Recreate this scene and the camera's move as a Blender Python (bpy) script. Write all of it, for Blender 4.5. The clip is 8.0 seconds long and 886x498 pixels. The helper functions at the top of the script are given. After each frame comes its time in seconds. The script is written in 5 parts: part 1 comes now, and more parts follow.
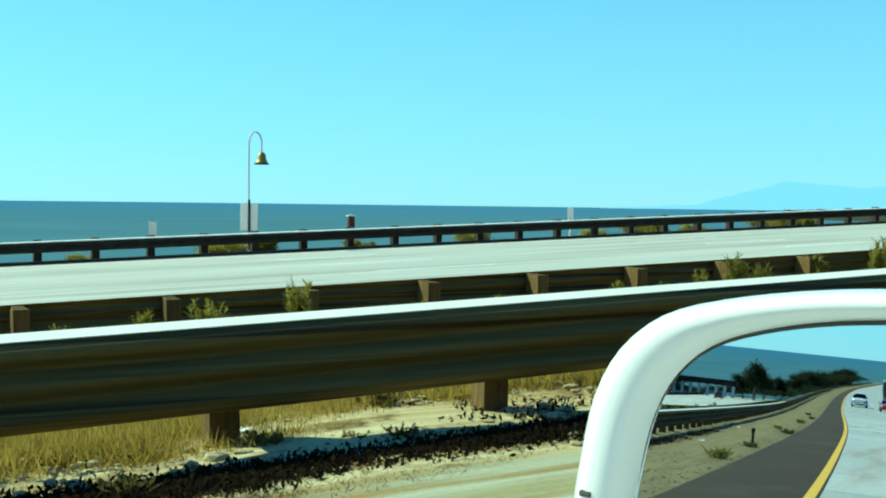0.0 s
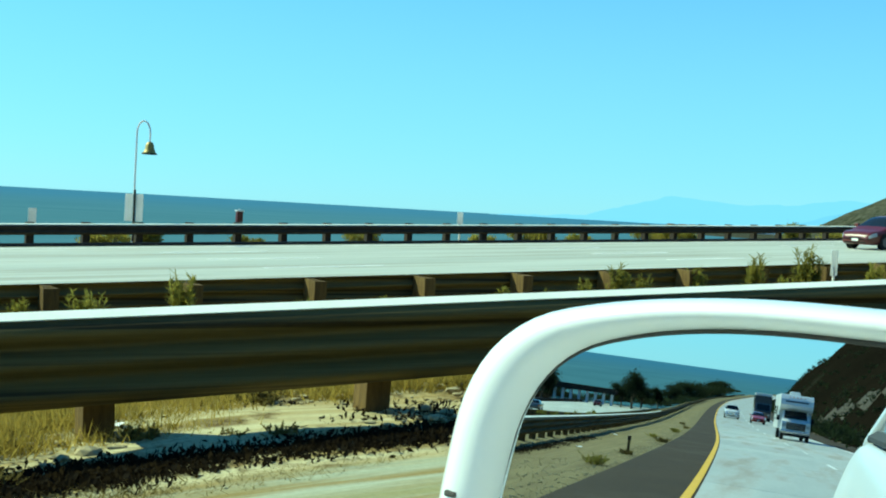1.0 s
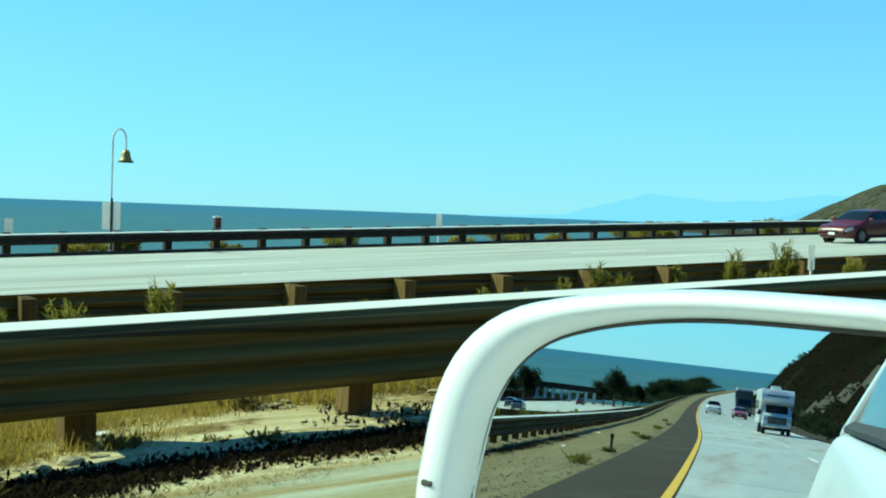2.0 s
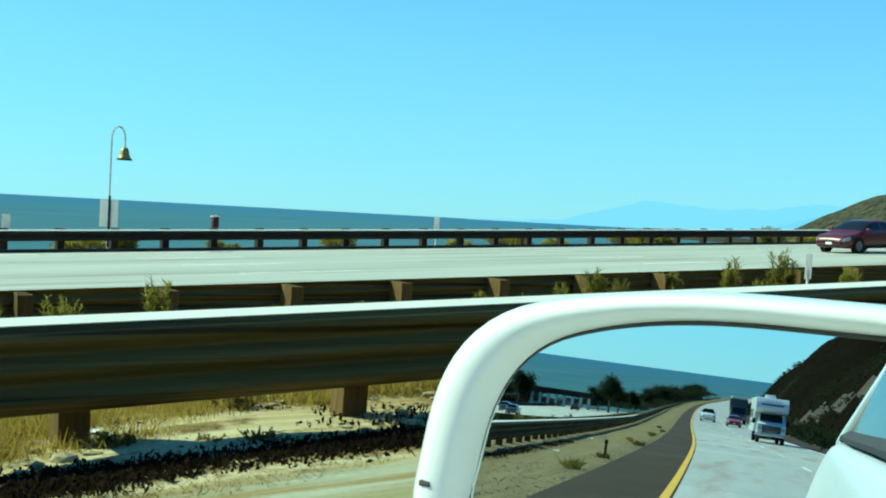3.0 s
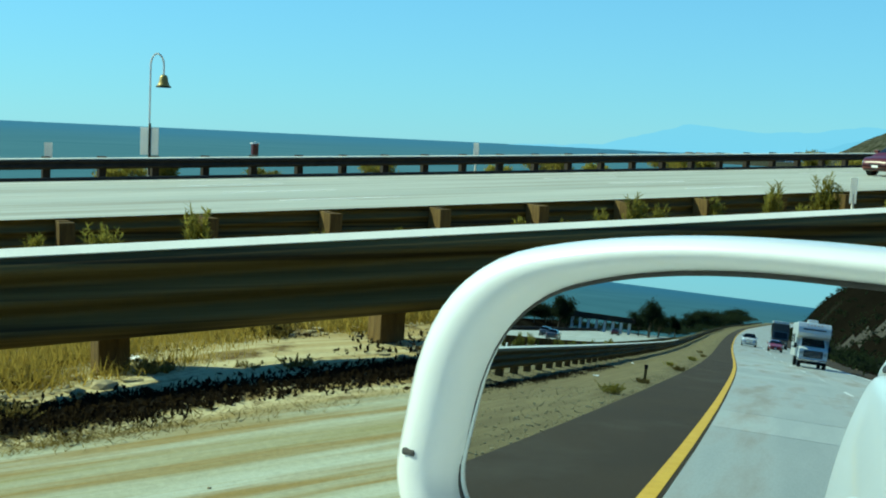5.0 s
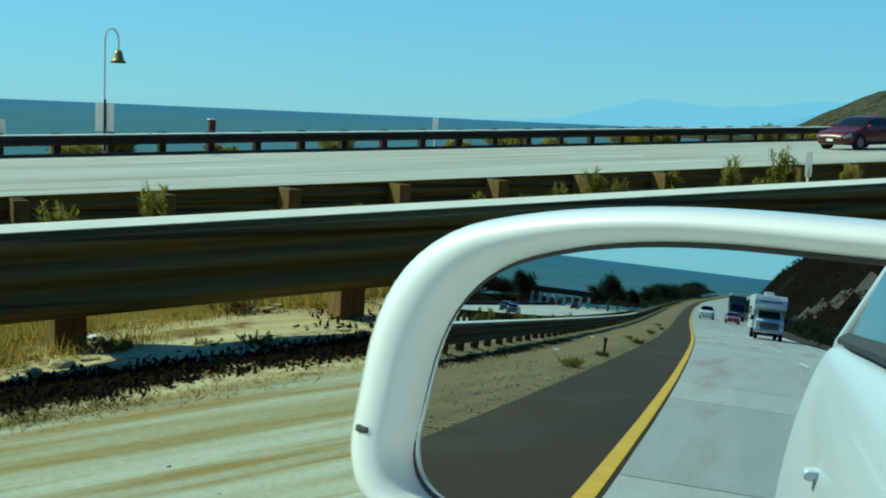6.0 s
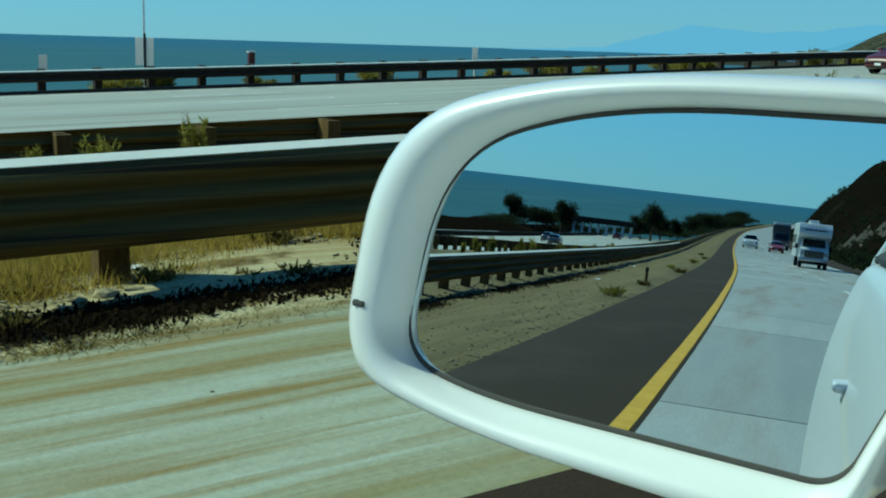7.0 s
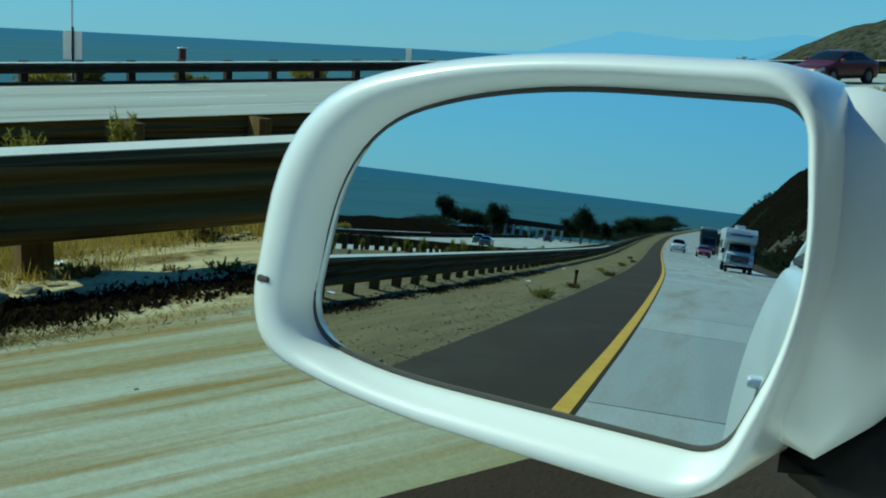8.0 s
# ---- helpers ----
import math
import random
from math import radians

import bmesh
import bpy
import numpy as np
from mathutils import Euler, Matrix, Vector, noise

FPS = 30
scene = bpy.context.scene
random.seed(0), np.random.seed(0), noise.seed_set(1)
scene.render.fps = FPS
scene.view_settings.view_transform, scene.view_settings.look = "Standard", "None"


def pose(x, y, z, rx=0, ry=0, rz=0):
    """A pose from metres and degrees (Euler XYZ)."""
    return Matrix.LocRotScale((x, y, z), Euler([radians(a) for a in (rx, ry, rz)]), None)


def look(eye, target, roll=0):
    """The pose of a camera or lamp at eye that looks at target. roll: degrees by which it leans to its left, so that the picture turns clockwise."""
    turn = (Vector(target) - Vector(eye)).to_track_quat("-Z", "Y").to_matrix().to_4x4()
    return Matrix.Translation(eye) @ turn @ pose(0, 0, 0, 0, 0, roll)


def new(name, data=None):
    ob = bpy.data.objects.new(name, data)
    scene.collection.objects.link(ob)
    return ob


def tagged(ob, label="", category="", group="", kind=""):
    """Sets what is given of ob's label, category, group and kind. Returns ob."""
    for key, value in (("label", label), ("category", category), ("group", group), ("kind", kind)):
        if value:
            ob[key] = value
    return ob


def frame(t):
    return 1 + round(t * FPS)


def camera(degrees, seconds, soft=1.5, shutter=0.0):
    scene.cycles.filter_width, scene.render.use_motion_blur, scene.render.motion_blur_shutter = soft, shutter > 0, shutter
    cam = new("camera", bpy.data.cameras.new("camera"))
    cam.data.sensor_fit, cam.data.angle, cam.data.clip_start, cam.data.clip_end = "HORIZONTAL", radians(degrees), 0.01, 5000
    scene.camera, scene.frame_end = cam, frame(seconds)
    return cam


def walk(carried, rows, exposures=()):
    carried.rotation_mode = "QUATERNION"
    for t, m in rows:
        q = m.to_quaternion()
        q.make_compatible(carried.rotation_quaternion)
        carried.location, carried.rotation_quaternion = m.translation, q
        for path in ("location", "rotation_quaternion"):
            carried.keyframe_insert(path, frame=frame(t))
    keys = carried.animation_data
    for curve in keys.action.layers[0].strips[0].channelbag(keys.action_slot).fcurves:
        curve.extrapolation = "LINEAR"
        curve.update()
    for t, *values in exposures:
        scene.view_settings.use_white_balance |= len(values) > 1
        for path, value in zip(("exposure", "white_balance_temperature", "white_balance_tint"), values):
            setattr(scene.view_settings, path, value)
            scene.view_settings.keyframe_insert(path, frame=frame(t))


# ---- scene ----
# Camera: held at the open driver's window of a car that stands on a coast road.
cam = camera(42.0, 8.0, soft=2.0)
walk(cam, [
    (0, pose(0.0018, -0.0786, 1.5011, 87.671, -0.716, 61.762)),
    (0.5, pose(0.0049, -0.0774, 1.4878, 87.559, -2.974, 60.151)),
    (1, pose(0.0017, -0.0713, 1.4990, 87.933, -3.260, 56.344)),
    (1.5, pose(0.0233, -0.0801, 1.4994, 88.030, -1.775, 55.327)),
    (3, pose(0.0154, -0.0785, 1.4958, 88.247, -3.090, 55.184)),
    (3.5, pose(0.0187, -0.0747, 1.4984, 88.289, -2.804, 55.099)),
    (4, pose(0.0187, -0.0818, 1.4984, 86.378, -3.427, 56.085)),
    (4.5, pose(-0.0146, -0.0387, 1.4994, 84.782, -3.135, 57.551)),
    (6, pose(-0.0332, -0.0152, 1.4977, 83.336, -2.502, 55.138)),
    (6.5, pose(-0.0169, -0.0322, 1.4842, 80.776, -3.502, 55.750)),
    (7, pose(-0.0133, -0.0047, 1.4779, 79.869, -1.692, 57.099)),
    (7.5, pose(-0.0057, -0.0070, 1.4740, 79.712, -2.985, 55.599)),
    (8, pose(-0.0000, 0.0000, 1.4700, 80.056, -2.932, 53.867)),
], exposures=[
    (0.0, 0.90, 6500, -28), (1.5, 0.86, 6500, -28), (3.5, 0.78, 6500, -27), (4.5, 0.68, 6600, -26),
    (6.0, 0.36, 6400, -25), (6.5, 0.18, 6140, -25), (7.0, 0.02, 5900, -24), (8.0, -0.03, 5780, -24),
])

# ---- world and sun ----
world = bpy.data.worlds.new("sky")
scene.world = world
world.use_nodes = True
wn = world.node_tree.nodes
sky = wn.new("ShaderNodeTexSky")
sky.sky_type = "NISHITA"
sky.sun_disc = False
sky.sun_elevation = radians(40)
sky.sun_rotation = radians(226)
sky.air_density, sky.dust_density, sky.ozone_density = 1.0, 0.0, 5.0
wn["Background"].inputs["Strength"].default_value = 0.108
air = wn.new("ShaderNodeMix")
air.data_type, air.blend_type = "RGBA", "MULTIPLY"
air.inputs[0].default_value = 1.0
air.inputs[7].default_value = (0.43, 0.82, 1.16, 1)
world.node_tree.links.new(sky.outputs["Color"], air.inputs[6])
haze = wn.new("ShaderNodeMix")
haze.data_type = "RGBA"
coord = wn.new("ShaderNodeTexCoord")
axes = wn.new("ShaderNodeSeparateXYZ")
thin = wn.new("ShaderNodeMapRange")
thin.interpolation_type = "SMOOTHSTEP"
thin.inputs["From Min"].default_value, thin.inputs["From Max"].default_value = 0.0, 0.42
thin.inputs["To Min"].default_value, thin.inputs["To Max"].default_value = 0.66, 0.0
world.node_tree.links.new(coord.outputs["Generated"], axes.inputs["Vector"])
world.node_tree.links.new(axes.outputs["Z"], thin.inputs["Value"])
world.node_tree.links.new(thin.outputs["Result"], haze.inputs[0])
haze.inputs[7].default_value = (2.0, 3.6, 5.5, 1)
world.node_tree.links.new(air.outputs[2], haze.inputs[6])
world.node_tree.links.new(haze.outputs[2], wn["Background"].inputs["Color"])

sun = new("sun", bpy.data.lights.new("sun", "SUN"))
sun.data.energy = 4.15
sun.data.angle = radians(0.53)
sun.data.color = (1.0, 0.96, 0.80)
sun.matrix_world = look((-55.1, -53.2, 64.3), (0, 0, 0))

# ---- materials ----
def surface(name, c1, c2, scale=3.0, rough=0.7, metal=0.0, bump=0.2, fine=40.0, stretch=(1, 1, 1),
            c3=None, spots=0.0, spot_scale=1.0, coat=0.0, vary=0.0, world_space=False, detail=6.0, depth=0.02, contrast=0.35, speckle=0.22, even_grain=False, beyond=None, spec=None):
    """Two-scale grain: a broad mix of c1 and c2, fine grain over it, patches of c3, and bump."""
    m = bpy.data.materials.new(name)
    m.use_nodes = True
    nt = m.node_tree
    bs = nt.nodes["Principled BSDF"]
    if world_space:
        src = nt.nodes.new("ShaderNodeNewGeometry").outputs["Position"]
    else:
        src = nt.nodes.new("ShaderNodeTexCoord").outputs["Object"]
    mp = nt.nodes.new("ShaderNodeMapping")
    mp.inputs["Scale"].default_value = stretch
    nt.links.new(src, mp.inputs["Vector"])

    def noise_tex(s, d=detail, r=0.6, raw=False):
        n = nt.nodes.new("ShaderNodeTexNoise")
        n.inputs["Scale"].default_value = s
        n.inputs["Detail"].default_value = d
        n.inputs["Roughness"].default_value = r
        nt.links.new(src if raw else mp.outputs["Vector"], n.inputs["Vector"])
        return n.outputs["Fac"]

    def ramp(fac, lo, hi):
        r = nt.nodes.new("ShaderNodeMapRange")
        r.inputs["From Min"].default_value, r.inputs["From Max"].default_value = lo, hi
        nt.links.new(fac, r.inputs["Value"])
        return r.outputs["Result"]

    def mix(fac, a, b, mode="MIX"):
        x = nt.nodes.new("ShaderNodeMix")
        x.data_type, x.blend_type = "RGBA", mode
        for sock, val in ((x.inputs[0], fac), (x.inputs[6], a), (x.inputs[7], b)):
            if isinstance(val, (int, float)):
                sock.default_value = val
            elif isinstance(val, tuple):
                sock.default_value = (*val, 1)
            else:
                nt.links.new(val, sock)
        return x.outputs[2]

    broad = noise_tex(scale)
    grain = noise_tex(fine, 4.0, 0.7, even_grain)
    col = mix(ramp(broad, 0.5 - contrast / 2, 0.5 + contrast / 2), c1, c2)
    if c3 is not None:
        col = mix(ramp(noise_tex(spot_scale), 0.59 - spots, 0.75 - spots), col, c3)
    if beyond is not None:
        # Another soil on the far side of a ragged line along the road: (x, three colours).
        ax = nt.nodes.new("ShaderNodeSeparateXYZ")
        nt.links.new(src, ax.inputs["Vector"])
        line = nt.nodes.new("ShaderNodeMath")
        line.operation = "MULTIPLY_ADD"
        line.inputs[1].default_value = 0.9
        nt.links.new(noise_tex(0.9, 6.0, 0.65), line.inputs[0])
        nt.links.new(ax.outputs["X"], line.inputs[2])
        other = mix(ramp(noise_tex(1.1), 0.36, 0.64), beyond[1], beyond[2])
        other = mix(ramp(noise_tex(2.6, 6.0, 0.7, True), 0.52, 0.66), other, beyond[3])
        col = mix(ramp(line.outputs[0], beyond[0] + 0.56, beyond[0] + 0.38), col, other)
        # Darker tones farther back along the road.
        back = nt.nodes.new("ShaderNodeMath")
        back.operation = "MULTIPLY_ADD"
        back.inputs[1].default_value = 6.0
        nt.links.new(noise_tex(0.5, 6.0, 0.65, True), back.inputs[0])
        nt.links.new(ax.outputs["Y"], back.inputs[2])
        rear_tone = mix(ramp(noise_tex(1.2), 0.36, 0.64), beyond[4], beyond[5])
        col = mix(ramp(back.outputs[0], 0.0, -3.5), col, rear_tone)
    g = ramp(grain, 0.25, 0.75)
    bw = nt.nodes.new("ShaderNodeMapRange")
    bw.inputs["To Min"].default_value, bw.inputs["To Max"].default_value = 1 - speckle, 1 + speckle * 0.85
    nt.links.new(g, bw.inputs["Value"])
    cc = nt.nodes.new("ShaderNodeCombineColor")
    for i in range(3):
        nt.links.new(bw.outputs["Result"], cc.inputs[i])
    col = mix(1.0, col, cc.outputs["Color"], "MULTIPLY")
    if vary:
        oi = nt.nodes.new("ShaderNodeObjectInfo")
        hs = nt.nodes.new("ShaderNodeHueSaturation")
        vr = nt.nodes.new("ShaderNodeMapRange")
        vr.inputs["To Min"].default_value, vr.inputs["To Max"].default_value = 1 - vary, 1 + vary
        nt.links.new(oi.outputs["Random"], vr.inputs["Value"])
        nt.links.new(vr.outputs["Result"], hs.inputs["Value"])
        nt.links.new(col, hs.inputs["Color"])
        col = hs.outputs["Color"]
    nt.links.new(col, bs.inputs["Base Color"])
    bs.inputs["Metallic"].default_value = metal
    rr = nt.nodes.new("ShaderNodeMapRange")
    rr.inputs["To Min"].default_value, rr.inputs["To Max"].default_value = max(0.02, rough - 0.08), min(1, rough + 0.08)
    nt.links.new(broad, rr.inputs["Value"])
    nt.links.new(rr.outputs["Result"], bs.inputs["Roughness"])
    bs.inputs["Specular IOR Level"].default_value = spec if spec is not None else 0.5 if rough < 0.6 else 0.1
    bs.inputs["Coat Weight"].default_value = coat
    bs.inputs["Coat Roughness"].default_value = 0.04
    if bump:
        bp = nt.nodes.new("ShaderNodeBump")
        bp.inputs["Strength"].default_value, bp.inputs["Distance"].default_value = bump, depth
        nt.links.new(grain, bp.inputs["Height"])
        nt.links.new(bp.outputs["Normal"], bs.inputs["Normal"])
    return m


def plain(name, c, rough=0.5, metal=0.0, coat=0.0, emit=0.0):
    m = bpy.data.materials.new(name)
    m.use_nodes = True
    bs = m.node_tree.nodes["Principled BSDF"]
    bs.inputs["Base Color"].default_value = (*c, 1)
    bs.inputs["Roughness"].default_value = rough
    bs.inputs["Metallic"].default_value = metal
    bs.inputs["Coat Weight"].default_value = coat
    if emit:
        bs.inputs["Emission Color"].default_value = (*c, 1)
        bs.inputs["Emission Strength"].default_value = emit
    return m


def foliage(name, c1, c2):
    """Thin leaves that let part of the light through."""
    m = surface(name, c1, c2, 2.0, 0.85, bump=0.0, vary=0.2)
    nt = m.node_tree
    bs = nt.nodes["Principled BSDF"]
    tr = nt.nodes.new("ShaderNodeBsdfTranslucent")
    mx = nt.nodes.new("ShaderNodeMixShader")
    mx.inputs[0].default_value = 0.55
    nt.links.new(bs.inputs["Base Color"].links[0].from_socket, tr.inputs["Color"])
    nt.links.new(bs.outputs["BSDF"], mx.inputs[1])
    nt.links.new(tr.outputs["BSDF"], mx.inputs[2])
    nt.links.new(mx.outputs["Shader"], nt.nodes["Material Output"].inputs["Surface"])
    return m


DIRT = surface("dry_dirt", (0.25, 0.235, 0.115), (0.39, 0.425, 0.335), 0.8, 0.95, bump=0.28, fine=26.0, stretch=(5.0, 0.24, 1), even_grain=True, detail=8.0, speckle=0.14,
               c3=(0.235, 0.18, 0.07), spots=0.10, spot_scale=1.3, world_space=True, depth=0.02, contrast=0.30,
               beyond=(-5.42, (0.24, 0.165, 0.045), (0.47, 0.43, 0.255), (0.10, 0.066, 0.022), (0.125, 0.098, 0.042), (0.195, 0.158, 0.072)))
CONCRETE = surface("worn_concrete", (0.335, 0.345, 0.305), (0.42, 0.425, 0.385), 0.6, 0.58, contrast=0.26, bump=0.15, fine=30.0, stretch=(1.6, 0.16, 1),
                   c3=(0.30, 0.265, 0.205), spots=0.09, spot_scale=0.6, spec=0.35, vary=0.11, world_space=True, speckle=0.12)
FAR_CONCRETE = surface("sun_bleached_concrete", (0.37, 0.385, 0.315), (0.46, 0.47, 0.395), 0.5, 0.62, contrast=0.3, bump=0.12, fine=20.0, stretch=(1.3, 0.05, 1),
                       c3=(0.29, 0.275, 0.205), spots=0.10, spot_scale=1.1, spec=0.3, vary=0.05, world_space=True, speckle=0.12)
ASPHALT = surface("old_asphalt", (0.033, 0.0235, 0.0145), (0.048, 0.0345, 0.0215), 0.7, 0.9, bump=0.5, fine=60.0, stretch=(1, 0.5, 1), c3=(0.062, 0.050, 0.036), spots=0.04, spot_scale=0.45, world_space=True)
YELLOW = surface("yellow_paint", (0.70, 0.42, 0.035), (0.62, 0.36, 0.03), 4.0, 0.6, bump=0.1, c3=(0.35, 0.27, 0.1), spots=-0.02, spot_scale=6, world_space=True)
WHITE_LINE = surface("white_road_paint", (0.85, 0.85, 0.82), (0.78, 0.78, 0.74), 3.0, 0.6, bump=0.1, world_space=True)
RUST = surface("weathered_steel", (0.120, 0.088, 0.028), (0.165, 0.122, 0.044), 2.0, 0.75, metal=0.0, bump=0.1, fine=25, stretch=(1, 0.05, 8),
               c3=(0.045, 0.032, 0.014), spots=0.09, spot_scale=2.2, vary=0.08, spec=0.12, world_space=True)
# Rails' top edge: sun on the steel is painted in as a pale colour.
SUNLIT_EDGE = surface("sunlit_edge", (0.78, 0.80, 0.71), (0.70, 0.72, 0.64), 3.0, 0.65, metal=0.0, bump=0.02, vary=0.04, world_space=True, speckle=0.05)
TIMBER = surface("weathered_timber", (0.15, 0.10, 0.036), (0.095, 0.062, 0.026), 6.0, 0.85, bump=0.4, fine=30, stretch=(3, 3, 0.5), vary=0.2)
DARK_STEEL = surface("dark_steel", (0.032, 0.027, 0.021), (0.05, 0.04, 0.03), 3.0, 0.7, metal=0.0, bump=0.1, vary=0.1)
CURB = surface("dark_asphalt_dike", (0.035, 0.032, 0.03), (0.05, 0.045, 0.04), 1.0, 0.9, bump=0.3, world_space=True)
DRY_GRASS = foliage("dry_grass", (0.42, 0.315, 0.075), (0.31, 0.235, 0.05))
WEED = foliage("weed_green", (0.22, 0.205, 0.04), (0.32, 0.28, 0.065))
BRUSH = foliage("coastal_brush", (0.24, 0.24, 0.05), (0.38, 0.30, 0.07))
LEAF = foliage("tree_leaf", (0.018, 0.026, 0.012), (0.03, 0.04, 0.018))
BARK = surface("tree_bark", (0.16, 0.12, 0.08), (0.1, 0.075, 0.05), 3.0, 0.9, bump=0.5)
HILL = surface("dry_hillside", (0.080, 0.078, 0.054), (0.045, 0.048, 0.036), 0.09, 0.95, bump=0.9, fine=0.35,
               c3=(0.022, 0.026, 0.014), spots=0.13, spot_scale=0.30, speckle=0.4, world_space=True, depth=0.6, spec=0.0)
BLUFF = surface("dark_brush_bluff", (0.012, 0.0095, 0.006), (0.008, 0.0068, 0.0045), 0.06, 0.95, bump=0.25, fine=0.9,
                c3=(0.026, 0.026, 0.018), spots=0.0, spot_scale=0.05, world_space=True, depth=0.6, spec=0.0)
BENCH = surface("pale_hillside_cut", (0.055, 0.046, 0.034), (0.075, 0.062, 0.044), 0.2, 0.95, bump=0.5, fine=1.5, world_space=True, depth=0.3)
WHITE_CAR = surface("white_car_paint", (0.72, 0.735, 0.73), (0.70, 0.715, 0.71), 2.0, 0.4, bump=0.0, coat=0.3, speckle=0.01)
MIRROR_SHELL = surface("white_mirror_paint", (0.73, 0.745, 0.735), (0.71, 0.725, 0.715), 2.0, 0.42, bump=0.0, coat=0.8, speckle=0.01)
MIRROR_SHELL.node_tree.nodes["Principled BSDF"].inputs["Coat Roughness"].default_value = 0.12
RED_CAR = surface("maroon_car_paint", (0.085, 0.006, 0.004), (0.070, 0.005, 0.0035), 2.0, 0.35, bump=0.0, coat=0.2, speckle=0.01)
DARK_RED = surface("dark_maroon_paint", (0.055, 0.008, 0.011), (0.045, 0.007, 0.009), 2.0, 0.3, bump=0.0, coat=0.3, speckle=0.01)
RED_BRIGHT = surface("red_car_paint", (0.36, 0.035, 0.012), (0.32, 0.03, 0.010), 2.0, 0.3, bump=0.0, coat=1.0, speckle=0.01)
GREY_CAR = surface("dark_grey_paint", (0.05, 0.052, 0.055), (0.06, 0.06, 0.062), 2.0, 0.3, bump=0.0, coat=1.0, speckle=0.01)
RV_WHITE = surface("white_gelcoat", (0.80, 0.80, 0.77), (0.74, 0.74, 0.71), 1.0, 0.4, bump=0.03, coat=0.3)
TINT = plain("tinted_glass", (0.010, 0.012, 0.013), 0.08)
TINT.node_tree.nodes["Principled BSDF"].inputs["Specular IOR Level"].default_value = 0.3
DARK_GAP = plain("dark_gap", (0.06, 0.056, 0.05), 0.85)
TRIM_GREY = surface("grey_trim", (0.035, 0.036, 0.036), (0.045, 0.046, 0.046), 8.0, 0.7, bump=0.0)
DEAD_WEED = foliage("dead_weed", (0.24, 0.19, 0.06), (0.15, 0.12, 0.04))
CLOD = surface("pale_clod", (0.30, 0.25, 0.13), (0.38, 0.33, 0.2), 5.0, 0.95, bump=0.3)
TYRE = surface("tyre_rubber", (0.02, 0.02, 0.02), (0.03, 0.03, 0.03), 8.0, 0.85, bump=0.2)
ALLOY = surface("alloy_wheel", (0.22, 0.22, 0.23), (0.16, 0.16, 0.165), 4.0, 0.35, metal=0.8, bump=0.0)
BLACK_PLASTIC = surface("black_plastic", (0.012, 0.012, 0.012), (0.018, 0.018, 0.018), 6.0, 0.65, bump=0.15, fine=300, depth=0.0005)
LAMP_GLASS = plain("headlamp_lens", (0.42, 0.43, 0.41), 0.12, coat=1.0)
CHROME = plain("chrome", (0.75, 0.76, 0.77), 0.12, metal=1.0)
AMBER = plain("amber_lens", (0.7, 0.25, 0.02), 0.2, coat=1.0)
MIRROR = plain("silvered_glass", (0.70, 0.765, 0.80), 0.0, metal=1.0)
POST_WHITE = surface("white_marker", (0.80, 0.80, 0.78), (0.72, 0.72, 0.70), 4.0, 0.5, bump=0.05)
BRONZE = surface("bronze_bell", (0.34, 0.26, 0.07), (0.26, 0.20, 0.06), 6.0, 0.5, metal=0.4, bump=0.1)
PALE_CONCRETE = surface("pale_bridge_concrete", (0.40, 0.38, 0.34), (0.31, 0.29, 0.26), 0.4, 0.9, bump=0.2, fine=5, world_space=True)
PADDLE = foliage("white_plastic_paddle", (0.82, 0.83, 0.82), (0.76, 0.77, 0.76))
# Near-black litter: the barrier's cast shadow is put into its colour.
SHADOW_WEEDS = foliage("shadow_dark_litter", (0.022, 0.016, 0.008), (0.012, 0.009, 0.005))
LITTER = plain("white_paper", (0.8, 0.8, 0.78), 0.7)
ROOF_TILE = surface("brown_roof", (0.12, 0.09, 0.07), (0.16, 0.12, 0.09), 1.0, 0.8, bump=0.1)
PANEL_BLUE = plain("dark_panel", (0.03, 0.035, 0.05), 0.3)


